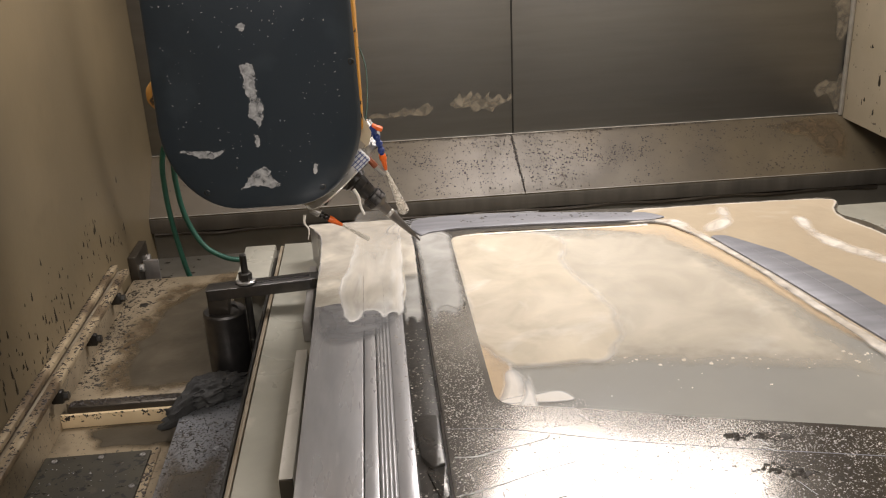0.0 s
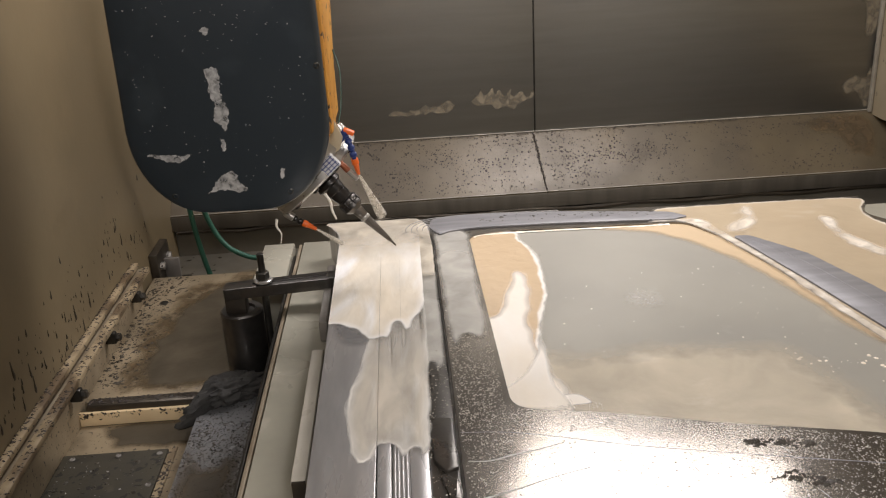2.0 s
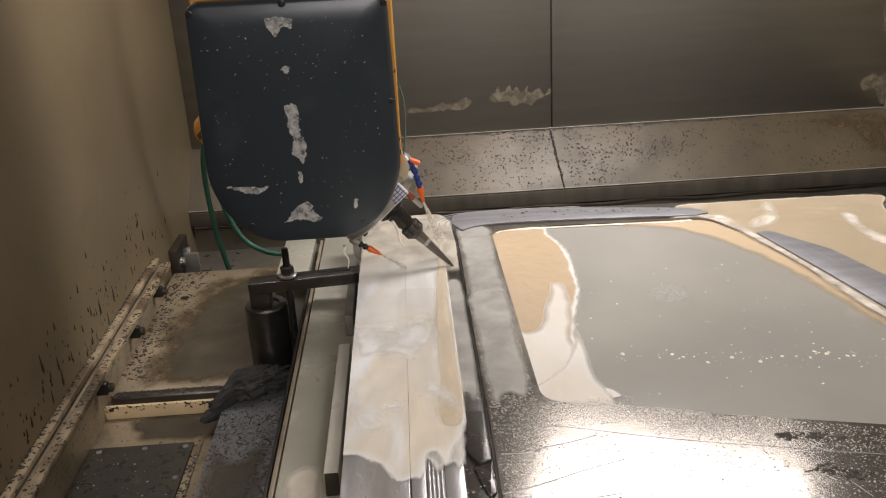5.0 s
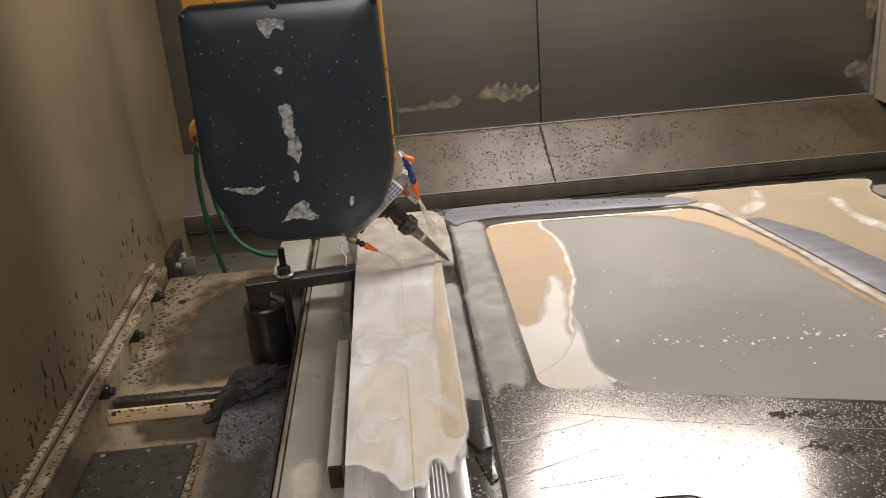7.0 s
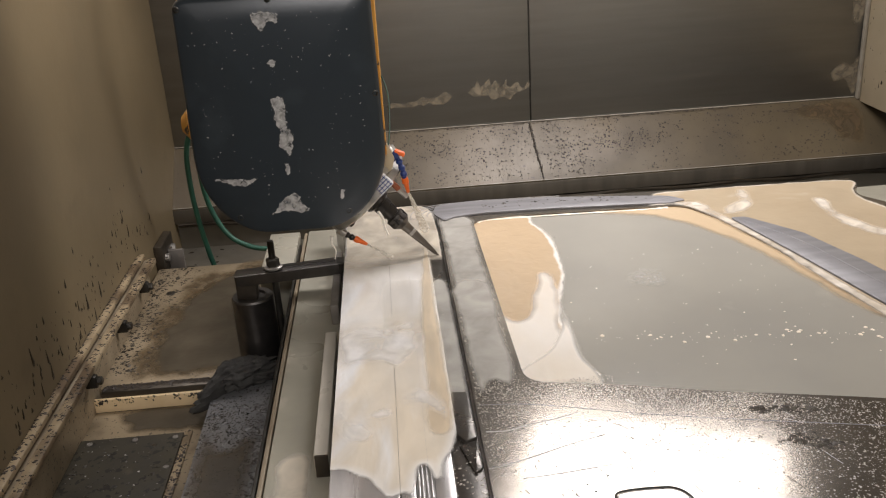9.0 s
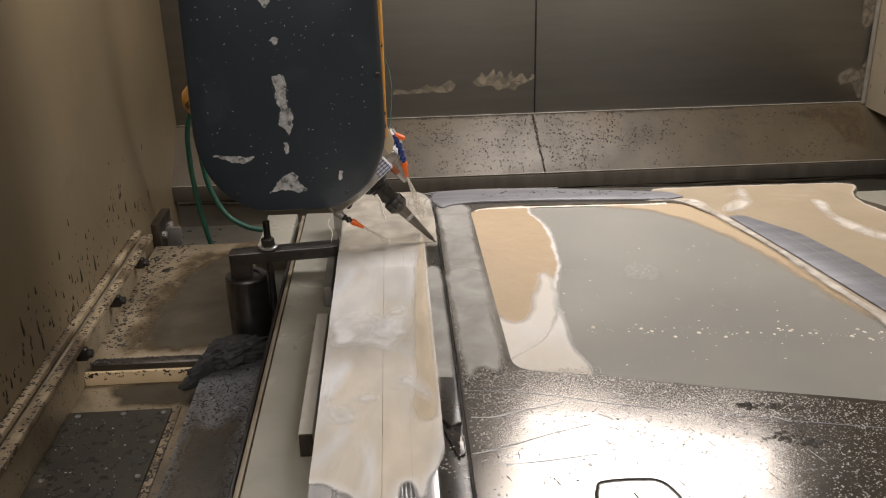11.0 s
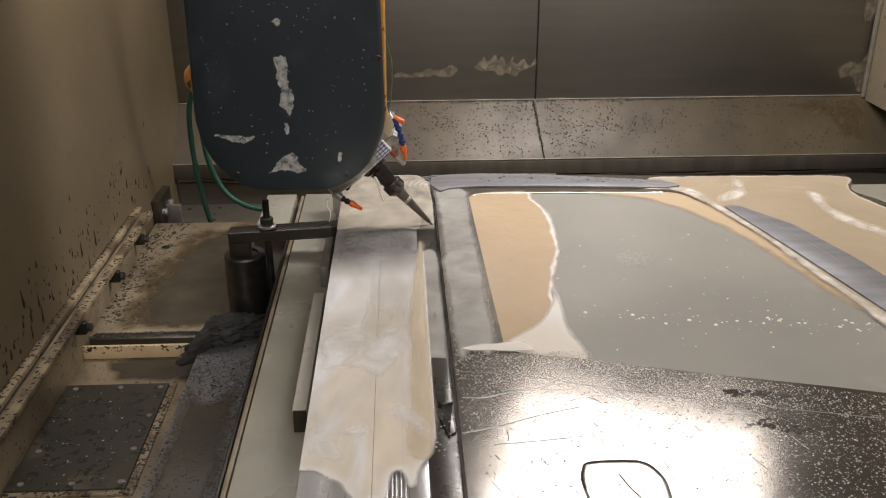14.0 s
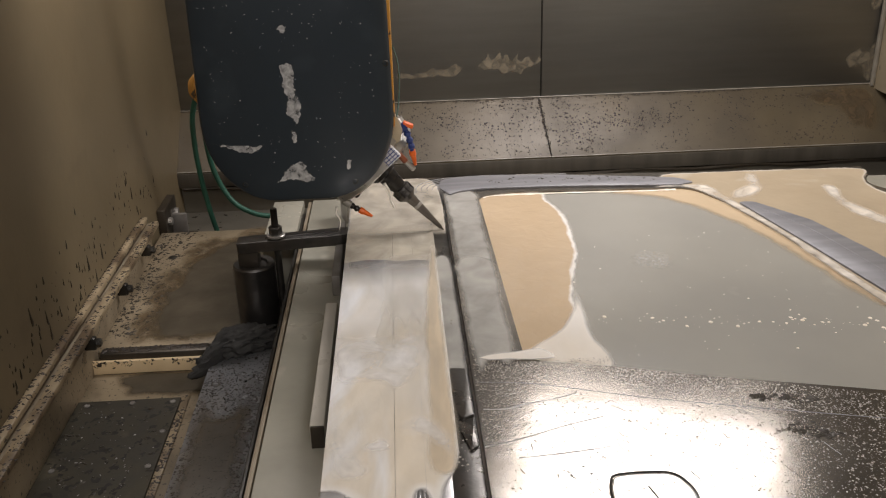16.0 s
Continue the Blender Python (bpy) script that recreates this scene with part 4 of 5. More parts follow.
    # low weld beads left across the near face
    for n, pts in enumerate(([(0.144, 1.1326), (0.175, 1.131), (0.2046, 1.1401), (0.245, 1.149), (0.2822, 1.161)], [(0.138, 1.0443), (0.17, 1.052), (0.2042, 1.0637), (0.255, 1.083), (0.3091, 1.0993)], [(0.1805, 1.0161), (0.24, 1.021), (0.3047, 1.0294)])):
        bead = tube([(x, y, ZT + 0.002) for x, y in pts], 0.0023, 8, 12, wobble=lambda t: 0.35 + 0.9 * abs(noise.noise(Vector((t * 24, n * 3.1, 0)))))
        for v in bead.verts:
            v.co.z = ZT + 0.002 + (v.co.z - ZT - 0.002) * 0.5
        part("weld_bead", bead, STEEL, d, "thin bright raised bead", smooth=80)
    for x, y, L in ((0.255, 1.005, 0.034), (0.285, 1.02, 0.016), (0.238, 0.985, 0.02)):
        part("drip_trail", flakes(22, lambda r, x=x, y=y, L=L: ((lambda q: (x + 0.39 * L * q + r.gauss(0, 0.0012), y - 0.92 * L * q, ZT + 0.002))(r.random()), (0, 0, 1)), 0.0012, seed=int(y * 999)), CHIP, d, "dark trail of wet grit")["kind"] = "stuff"
    for x, y, s in ((0.545, 1.125, 0.012), (0.585, 1.122, 0.015), (0.612, 1.115, 0.010), (0.573, 1.045, 0.018), (0.60, 1.03, 0.012)):
        def heap(r, x=x, y=y, s=s):
            return (x + r.gauss(0, s * 0.8), y + r.gauss(0, s * 0.35), ZT + 0.002), (0, 0, 1)
        part("chip_clump", flakes(70, heap, 0.0028, seed=int(x * 1000)), CHIP, d, "heap of dark wet chips")["kind"] = "stuff"
    # dark flakes stand in for droplets that look dark against the lamp's reflection
    def grit(r):
        x, y = r.uniform(0.15, 0.66), 1.15 - 0.3 * r.random() ** 1.3
        return (x, y - 0.12 * max(0, x - 0.3), ZT + 0.002), (0, 0, 1)
    part("near_face_specks", flakes(1500, grit, 0.0009, seed=73), CHIP, d, "dark specks for droplets on the wet near face")["kind"] = "stuff"
    part("rim_chips", flakes(90, lambda r: ((lambda x: (x, 2.105 - 0.085 * (x - 0.25) + r.uniform(-0.04, 0.0), ZT + 0.0062))(r.uniform(0.24, 0.66)), (0, 0, 1)), 0.0024, seed=71), CHIP, d, "dark chips on the rim")["kind"] = "stuff"


def coolant():
    # thin pool in the pocket, level, a little below the rim
    solo("coolant_pool", prism(rounded([(x, y, 0.02) for x, y, *_ in POCKET], 0.02, 6), 0.7418, 0.7480), POOL, "thin grey-green coolant standing in the die's pocket", "coolant", "stuff", smooth=0)
    # milky sheets on the right and along the back
    def film(name, pts, z, fade, mat, label, amount=0.004, freq=16, seed=1, steps=8):
        return solo(name, film_mesh(ragged(pts, amount, freq, seed, steps), z, fade), mat, label, "coolant", "stuff", smooth=0)
    film("coolant_sheet", [(0.700, 1.988), (0.665, 2.02), (0.66, 2.075), (0.75, 2.083), (0.95, 2.078), (1.14, 2.062), (1.118, 1.99), (1.11, 1.93), (1.15, 1.8), (1.162, 1.5), (1.16, 1.1), (1.04, 1.05), (0.908, 1.2), (0.857, 1.425), (0.805, 1.70), (0.755, 1.884)],
         ZT + 0.0032, 0.012, MILKCORNER, "milky tan coolant spread over the die's corner", 0.002, 12, 2)
    film("coolant_sheet", [(-0.109, 2.137), (0.0, 2.133), (0.1, 2.13), (0.126, 2.05), (0.130, 1.9), (0.127, 1.75), (0.105, 1.67), (0.06, 1.685), (0.02, 1.67), (-0.03, 1.68), (-0.075, 1.675), (-0.076, 1.8), (-0.0765, 1.97), (-0.082, 2.05), (-0.098, 2.10)],
         ZT + 0.0005, 0.006, THINMILK, "thin milky coolant spread round the tool", 0.0015, 18, 5, 4)
    film("coolant_wedge", [(0.50, 2.02), (0.72, 2.01), (0.785, 1.894), (0.833, 1.71), (0.858, 1.56), (0.89, 1.40), (0.87, 1.35), (0.82, 1.46), (0.775, 1.65), (0.71, 1.81), (0.62, 1.93), (0.50, 1.985)], 0.7488, 0.032, MILKSOFT,
         "milky tan coolant along the pocket's slanted side", 0.006, 14, 4)
    film("coolant_film", [(0.139, 2.04), (0.213, 2.01), (0.212, 1.8), (0.214, 1.66), (0.195, 1.58), (0.165, 1.60), (0.150, 1.54), (0.139, 1.60), (0.1385, 1.8)], ZT + 0.0025, 0.016, GREYSOFT, "thin grey coolant film on the panel's border", 0.003, 25, 9)
    # foam lines
    def foam(name, pts, r, label, seed):
        bm = tube(pts, r, 8, 10, wobble=lambda t: 0.45 + 0.9 * abs(noise.noise(Vector((t * 14, seed, 0)))) + 0.35 * abs(noise.noise(Vector((t * 60, seed, 3)))))
        for v in bm.verts:
            v.co.z = pts[0][2] + (v.co.z - pts[0][2]) * 0.22
        return solo(name, bm, FOAM, label, "foam", "stuff", smooth=80)
    edge = [(0.62, 1.99), (0.70, 1.978), (0.745, 1.885), (0.795, 1.70), (0.822, 1.56), (0.845, 1.43), (0.875, 1.26)]
    film("foam_band", edge + [(x + w, y + 0.5 * w) for (x, y), w in zip(edge[::-1], (0.03, 0.026, 0.026, 0.024, 0.028, 0.04, 0.028))], ZT + 0.0037, 0.011, FOAMSOFT, "white foam along the pocket's slanted edge", 0.004, 20, 21)
    foam("foam_line", [(0.225, 1.985, 0.7495), (0.25, 1.998, 0.7495), (0.4, 1.996, 0.7495), (0.6, 1.985, 0.7495), (0.67, 1.985, 0.7495)], 0.006, "white foam along the pocket's back edge", 2)
    film("foam_streak", [(0.85, 2.055), (0.885, 2.055), (0.875, 1.99), (0.85, 1.93), (0.80, 1.895), (0.765, 1.90), (0.79, 1.95), (0.835, 1.99)], ZT + 0.0042, 0.022, FOAMSOFT, "white foam streak across the milky coolant", 0.008, 30, 3)
    film("foam_streak", [(1.0, 1.965), (1.03, 1.95), (1.02, 1.86), (1.05, 1.77), (1.10, 1.69), (1.13, 1.60), (1.10, 1.60), (1.06, 1.66), (1.00, 1.76), (0.985, 1.87)], ZT + 0.0042, 0.020, FOAMSOFT, "white foam streak on the milky coolant", 0.010, 30, 4)
    film("wet_patch", [(-0.07, 1.79), (0.0, 1.80), (0.05, 1.79), (0.085, 1.79), (0.088, 1.70), (0.085, 1.60), (0.05, 1.53), (0.0, 1.50), (-0.05, 1.51), (-0.072, 1.56), (-0.073, 1.68)], ZT + 0.0003, 0.03, WETDARK, "bare dark wet steel swept by the tool", 0.006, 24, 29)
    # glints on the pool, painted as a thin pale speckled film
    film("pool_glints", [(0.47, 1.60), (0.49, 1.645), (0.52, 1.66), (0.555, 1.64), (0.56, 1.60), (0.535, 1.565), (0.50, 1.57)], 0.7486, 0.035, GLINTFILM, "faint pale speckles painted for glints on the pool", 0.012, 40, 17)
    # bubbles in a row on the pool
    solo("bubbles", drops(100, lambda r: ((lambda x: (x, 1.378 - 0.12 * (x - 0.4) + r.gauss(0, 0.011), 0.7478))(r.uniform(0.36, 0.95))), 0.0019, seed=21), FOAM, "row of small bubbles on the grey pool", "bubbles", "stuff")
    solo("pool_droplets", drops(170, lambda r: (r.uniform(0.33, 0.85), r.uniform(1.22, 1.75), 0.7478), 0.0009, seed=23), FOAM, "fine specks on the grey pool", "droplets", "stuff")
    # splashes on the wet steel
    def near(r):
        while True:
            x, y = r.uniform(0.14, 0.95), r.uniform(0.85, 1.62)
            edge = 1.262 if x < 0.36 else 1.23 - 0.3 * (x - 0.36)
            if (x < 0.212 and r.random() < (y - 1.0) * 4.5) or (x >= 0.212 and y < edge - 0.004 and (y > edge - 0.075 or (x > 0.5 and r.random() < 0.8 * (x - 0.42) * 3) or r.random() < 0.08)):
                return x, y, ZT + 0.002
    solo("steel_droplets", drops(20000, near, 0.00064, seed=25), DROPLET, "fine milky droplets spattered over the wet die", "droplets", "stuff")
    solo("channel_droplets", drops(700, lambda r: (r.uniform(0.066, 0.132), r.uniform(1.0, 1.56), ZT - 0.0035 if r.random() < 0.4 else 0.74), 0.0009, seed=27), DROPLET, "fine milky droplets in the die's channel", "droplets", "stuff")


# ---- moving sheets of coolant ----
def flood():
    def film(name, pts, z, fade, mat, label, amount, freq, seed):
        loop = ragged(pts, amount, freq, seed)
        for p in loop:
            if p.x < -0.066:
                p.x = -0.11
        ys = [p.y for p in loop]
        sheet = thing(name, (0.02, (min(ys) + max(ys)) / 2, z), label, "coolant")
        # the film breaks along the joint between the pad and the ribs
        for x0, x1 in ((-0.077, 0.0170), (0.0175, 0.0565), (0.0567, 0.1025)) if name in ("coolant_tongue", "coolant_flow", "coolant_patch", "coolant_creep") else ((-0.077, 1.0),):
            bm = film_mesh(loop, z, fade)
            for at, side in ((x0, -1), (x1, 1)):
                bmesh.ops.bisect_plane(bm, geom=bm.verts[:] + bm.edges[:] + bm.faces[:], plane_co=(at, 0, z), plane_no=(side, 0, 0), clear_outer=True)
            if bm.faces:
                part("sheet", bm, mat, sheet, smooth=0)
        return sheet
    tongue = film("coolant_tongue", [(-0.030, 1.70), (-0.033, 1.64), (-0.024, 1.56), (-0.018, 1.525), (-0.006, 1.508), (0.008, 1.516), (0.016, 1.532), (0.024, 1.548), (0.042, 1.544), (0.050, 1.520), (0.058, 1.507), (0.066, 1.53), (0.075, 1.536), (0.086, 1.514), (0.096, 1.55), (0.099, 1.64), (0.104, 1.75), (0.106, 1.9), (0.108, 2.05), (0.10, 2.115), (0.06, 2.12), (0.002, 2.115), (-0.002, 1.95), (-0.006, 1.86), (-0.02, 1.76)],
                  ZT + 0.0014, 0.018, MILKTONGUE, "pale milky coolant running along the die's ribs", 0.004, 30, 3)
    flow = film("coolant_flow", [(-0.0775, 1.70), (-0.07, 1.662), (-0.05, 1.652), (-0.03, 1.632), (-0.012, 1.60), (0.004, 1.588), (0.022, 1.594), (0.033, 1.594), (0.042, 1.63), (0.052, 1.652), (0.06, 1.622), (0.073, 1.618), (0.083, 1.66), (0.100, 1.70), (0.110, 1.8), (0.106, 1.9), (0.110, 2.0), (0.105, 2.105), (0.0, 2.122), (-0.06, 2.117), (-0.0775, 2.0), (-0.0775, 1.9), (-0.0775, 1.8)],
                ZT + 0.0020, 0.02, MILKPALE, "pale milky coolant flowing over the die's edge pad", 0.003, 22, 6)
    middle = film("coolant_patch", [(-0.0775, 1.45), (-0.03, 1.45), (0.022, 1.45), (0.08, 1.45), (0.105, 1.46), (0.112, 1.56), (0.108, 1.7), (0.124, 1.87), (0.12, 1.96), (0.06, 1.985), (-0.03, 1.98), (-0.0775, 1.975), (-0.0775, 1.8), (-0.0775, 1.6)],
                  ZT + 0.0010, 0.007, MILKMID, "pale milky coolant patch in front of the tool", 0.004, 18, 7)
    for pts in ([(-0.076, 1.13), (-0.062, 1.135), (-0.045, 1.085), (-0.02, 1.065), (-0.016, 1.025), (-0.035, 1.008), (-0.066, 1.018), (-0.077, 1.05)],
                [(-0.028, 1.085), (-0.004, 1.105), (0.012, 1.093), (0.01, 1.074), (-0.014, 1.072)],
                [(0.028, 1.145), (0.058, 1.155), (0.086, 1.12), (0.102, 1.07), (0.098, 1.03), (0.078, 1.07), (0.05, 1.098), (0.027, 1.105)],
                [(-0.075, 1.36), (-0.03, 1.385), (0.015, 1.37), (0.05, 1.40), (0.07, 1.34), (0.05, 1.25), (0.025, 1.22), (-0.01, 1.245), (-0.05, 1.235), (-0.0755, 1.27)]):
        bm = film_mesh(ragged([(x, y + 0.27) for x, y in pts], 0.007, 30, len(pts)), ZT + 0.0034, 0.026)
        for at, side in ((-0.077, -1), (0.104, 1)):
            bmesh.ops.bisect_plane(bm, geom=bm.verts[:] + bm.edges[:] + bm.faces[:], plane_co=(at, 0, 0), plane_no=(side, 0, 0), clear_outer=True)
        part("foam_patch", bm, FOAMTHIN, middle, "white bubbly foam", smooth=0)
    part("runnel", film_mesh(ragged([(0.060, 1.30), (0.064, 1.45), (0.066, 1.6), (0.07, 1.72), (0.078, 1.86), (0.09, 2.0), (0.104, 2.0), (0.104, 1.8), (0.103, 1.6), (0.104, 1.45), (0.100, 1.30)], 0.003, 30, 31), ZT + 0.0024, 0.012), TANRUN, middle, "tan coolant running along the channel", smooth=0)
    wave = thing("coolant_wave", (0.3, 1.6, 0.742), "milky tan coolant wave with a white foam edge in the pocket", "coolant")
    body = [(0.06, 1.975), (0.07, 2.012), (0.34, 2.012), (0.372, 1.95), (0.392, 1.85), (0.392, 1.74), (0.384, 1.66), (0.372, 1.60), (0.350, 1.50), (0.336, 1.40), (0.338, 1.33), (0.352, 1.245), (0.30, 1.225), (0.09, 1.22), (0.06, 1.3), (0.06, 1.6)]
    def behind_rim(bm):
        # the film ends just inside the pocket's near wall
        bmesh.ops.bisect_plane(bm, geom=bm.verts[:] + bm.edges[:] + bm.faces[:], plane_co=(0.207, 0, 0), plane_no=(-1, 0, 0), clear_outer=True)
        return bm
    part("sheet", behind_rim(film_mesh(ragged(body, 0.006, 9, 8), 0.7493, 0.026)), MILKWAVE, wave, smooth=0)
    wedge = [(0.10, 1.275), (0.2115, 1.292), (0.245, 1.312), (0.29, 1.352), (0.322, 1.42), (0.345, 1.50), (0.347, 1.42), (0.345, 1.33), (0.362, 1.238), (0.30, 1.225), (0.10, 1.225)]
    corner = solo("foam_wedge", behind_rim(film_mesh(ragged(wedge, 0.004, 16, 4), 0.7506, 0.012)), FOAMFILM, "white foam gathered in the pocket's corner", "foam", smooth=0)
    foot = solo("coolant_foam", behind_rim(film_mesh(ragged([(0.08, 1.60), (0.2, 1.57), (0.25, 1.52), (0.275, 1.56), (0.30, 1.66), (0.325, 1.72), (0.345, 1.68), (0.338, 1.58), (0.325, 1.48), (0.32, 1.38), (0.335, 1.30), (0.352, 1.235), (0.30, 1.12), (0.08, 1.10)], 0.010, 18, 9), 0.7499, 0.024)), FOAMFILM,
                "white foam spread over the tan coolant", "foam", smooth=0)
    spill = solo("foam_spill", film_mesh(ragged([(0.146, 1.272), (0.17, 1.283), (0.21, 1.288), (0.25, 1.292), (0.27, 1.262), (0.235, 1.257), (0.20, 1.262), (0.17, 1.263)], 0.002, 30, 19), ZT + 0.0042, 0.007), FOAMFILM, "white foam spilling onto the panel's border", "foam", smooth=0)
    creep = film("coolant_creep", [(-0.0775, 1.80), (-0.03, 1.805), (0.0, 1.80), (0.03, 1.79), (0.06, 1.795), (0.09, 1.79), (0.104, 1.82), (0.106, 1.9), (0.10, 1.975), (0.0, 1.98), (-0.05, 1.975), (-0.0775, 1.97), (-0.0775, 1.88)], ZT + 0.0008, 0.008, CREEP, "thin milky coolant creeping from under the tool", 0.003, 24, 23)
    lobe = solo("coolant_lobe", film_mesh(ragged([(0.20, 1.98), (0.24, 2.0), (0.40, 2.0), (0.47, 1.93), (0.45, 1.8), (0.475, 1.66), (0.492, 1.54), (0.478, 1.45), (0.43, 1.372), (0.35, 1.365), (0.29, 1.362), (0.256, 1.375), (0.235, 1.42), (0.20, 1.5), (0.20, 1.7)], 0.007, 14, 25), 0.7511, 0.03), LOBE,
                "pale tan coolant lobe spreading over the pool", "coolant", smooth=0)
    film2 = film("coolant_film", [(0.140, 2.0), (0.213, 1.99), (0.212, 1.8), (0.215, 1.66), (0.196, 1.60), (0.17, 1.62), (0.150, 1.575), (0.139, 1.63), (0.1385, 1.8)], ZT + 0.0037, 0.016, GREYSOFT, "thin grey coolant film creeping along the panel's border", 0.004, 25, 12)
    channel = film("channel_film", [(0.094, 2.03), (0.132, 2.03), (0.132, 1.8), (0.132, 1.62), (0.118, 1.585), (0.106, 1.61), (0.094, 1.57), (0.094, 1.8)], 0.7412, 0.010, GREYSOFT, "thin grey coolant film in the die's channel", 0.003, 25, 14)
    veil = solo("coolant_veil", film_mesh(ragged([(0.225, 1.36), (0.222, 1.7), (0.22, 1.98), (0.4, 1.995), (0.6, 1.985), (0.70, 1.97), (0.75, 1.86), (0.79, 1.68), (0.83, 1.5), (0.84, 1.27), (0.74, 1.285), (0.6, 1.31), (0.48, 1.335), (0.36, 1.345), (0.29, 1.36)], 0.022, 7, 15), 0.7497, 0.1), CLOUD,
                "thin milky coolant veil over the pocket", "coolant", smooth=0)
    puddle = solo("coolant_puddle", film_mesh(ragged([(-0.182, 0.95), (-0.183, 1.18), (-0.178, 1.25), (-0.15, 1.272), (-0.124, 1.262), (-0.114, 1.2), (-0.112, 1.05), (-0.12, 0.95)], 0.008, 24, 16), 0.6612, 0.022), MILKTABLE,
                  "pale coolant puddle on the machine table", "coolant", smooth=0)
    return tongue, flow, wave, middle, film2, channel, veil, puddle, foot, spill, creep, lobe, corner


# ---- the spindle head ----
HX, HY, HZ = -0.153, 1.825, 1.0
AX = Vector((0.667, 0, -0.745)).normalized()
NOSE = Vector((-0.020, HY, 0.897))


def on_axis(s):
    return NOSE + AX * s


def spindle_head():
    h = thing("spindle_head", (HX, HY, HZ), "tilted milling spindle head with a chipped navy cover", "spindle head")
    # front cover: rounded tongue shape, slightly domed
    out = []
    for k in range(13):
        a = radians(180 + 90 * k / 12)
        out.append((-0.178 + 0.130 + 0.130 * math.cos(a), 1.035 + 0.155 * math.sin(a)))
    for k in range(13):
        a = radians(270 + 90 * k / 12)
        out.append((0.178 - 0.130 + 0.130 * math.cos(a), 1.035 + 0.155 * math.sin(a)))
    for cx, a0 in ((0.150, 0), (-0.150, 90)):
        for k in range(6):
            a = radians(a0 + 90 * k / 5)
            out.append((cx + 0.024 * math.cos(a), 1.300 + 0.024 * math.sin(a)))
    mid = Vector((0, 0, 1.10))
    bm = bmesh.new()
    loops = []
    for f, y in ((1.0, 1.697), (1.0, 1.680), (0.985, 1.6715), (0.955, 1.668), (0.8, 1.665), (0.6, 1.6625), (0.4, 1.661), (0.2, 1.660)):
        loops.append([bm.verts.new((HX + x * f, y + 0.008 * (x * f / 0.178) ** 2, mid.z + (z - mid.z) * f)) for x, z in out])
    for lo, hi in zip(loops, loops[1:]):
        for k in range(len(out)):
            j = (k + 1) % len(out)
            bm.faces.new((lo[k], lo[j], hi[j], hi[k]))
    bm.faces.new(loops[-1])
    bm.faces.new(loops[0][::-1])
    cover = part("cover", bm, NAVY, h, "navy enamel cover with chipped paint", smooth=40)

    def chip(pts, seed, name="bare_patch"):
        o = [p + Vector((noise.noise(p * 300), noise.noise(p * 300 + Vector((5, 5, 5))), 0)) * 0.0032 for p in ragged(pts, 0.004, 70, seed, 9)]
        b = film_mesh(o, 0.0006, 0.0035)
        b.transform(Matrix.Translation((0, 1.6625, 0)) @ Matrix.Rotation(radians(90), 4, "X"))
        for v in b.verts:
            fx, fz = abs(v.co.x - HX) / 0.178, abs(v.co.z - 1.10) / 0.222
            f = min(1, max(fx, fz))
            v.co.y += 0.0055 * f * f - 0.0022 + 0.008 * fx * fx
        part(name, b, BAREFILM, cover, "bare metal where the paint has chipped off", smooth=0)
    chip([(-0.190, 1.292), (-0.165, 1.296), (-0.142, 1.29), (-0.143, 1.272), (-0.16, 1.274), (-0.174, 1.264), (-0.184, 1.276)], 1)
    chip([(-0.172, 1.208), (-0.155, 1.21), (-0.156, 1.2), (-0.162, 1.192), (-0.166, 1.202)], 2)
    chip([(-0.172, 1.142), (-0.151, 1.142), (-0.147, 1.115), (-0.149, 1.086), (-0.168, 1.086), (-0.170, 1.115)], 3)
    chip([(-0.160, 1.088), (-0.143, 1.082), (-0.141, 1.06), (-0.151, 1.032), (-0.160, 1.045), (-0.170, 1.052), (-0.166, 1.07)], 4)
    chip([(-0.160, 1.024), (-0.154, 1.015), (-0.156, 0.996), (-0.162, 1.0)], 5)
    chip([(-0.318, 1.002), (-0.29, 0.998), (-0.24, 0.995), (-0.215, 0.997), (-0.235, 0.984), (-0.255, 0.982), (-0.28, 0.992)], 6)
    chip([(-0.176, 0.950), (-0.164, 0.956), (-0.150, 0.962), (-0.141, 0.953), (-0.138, 0.942), (-0.126, 0.924), (-0.145, 0.922), (-0.165, 0.926), (-0.198, 0.923), (-0.186, 0.933)], 7)
    chip([(-0.064, 0.962), (-0.058, 0.955), (-0.06, 0.94), (-0.066, 0.945)], 8)
    def speck(r):
        x, z = r.uniform(-0.15, 0.15), r.uniform(0.93, 1.29)
        if z < 1.0 and abs(x) > 0.1:
            z += 0.1
        f = min(1, max(abs(x) / 0.178, abs(z - 1.10) / 0.222))
        return (HX + x, 1.6605 + 0.0055 * f * f + 0.008 * (x / 0.178) ** 2, z), (0, -1, 0)
    part("paint_specks", flakes(230, speck, 0.0009, seed=33), BARE, cover, "tiny pale specks")["kind"] = "stuff"
    for x, z in ((-0.164, 1.306), (0.168, 1.306), (0.168, 1.135), (-0.005, 1.316), (0.10, 0.915), (-0.105, 0.918)):
        part("screw", lathe((HX + x, 1.672 + 0.008 * (x / 0.178) ** 2, z), (HX + x, 0, z), [(0, 0.006), (0.0045, 0.006), (0.0055, 0.004), (0.0035, 0.003)], 14), BLACKSTEEL, cover)
    # body behind the cover and the ram above it
    part("body", box(-0.325, 0.018, 1.7065, 1.98, 0.97, 1.6, 0.02), ORANGE, h, "ochre orange painted body")
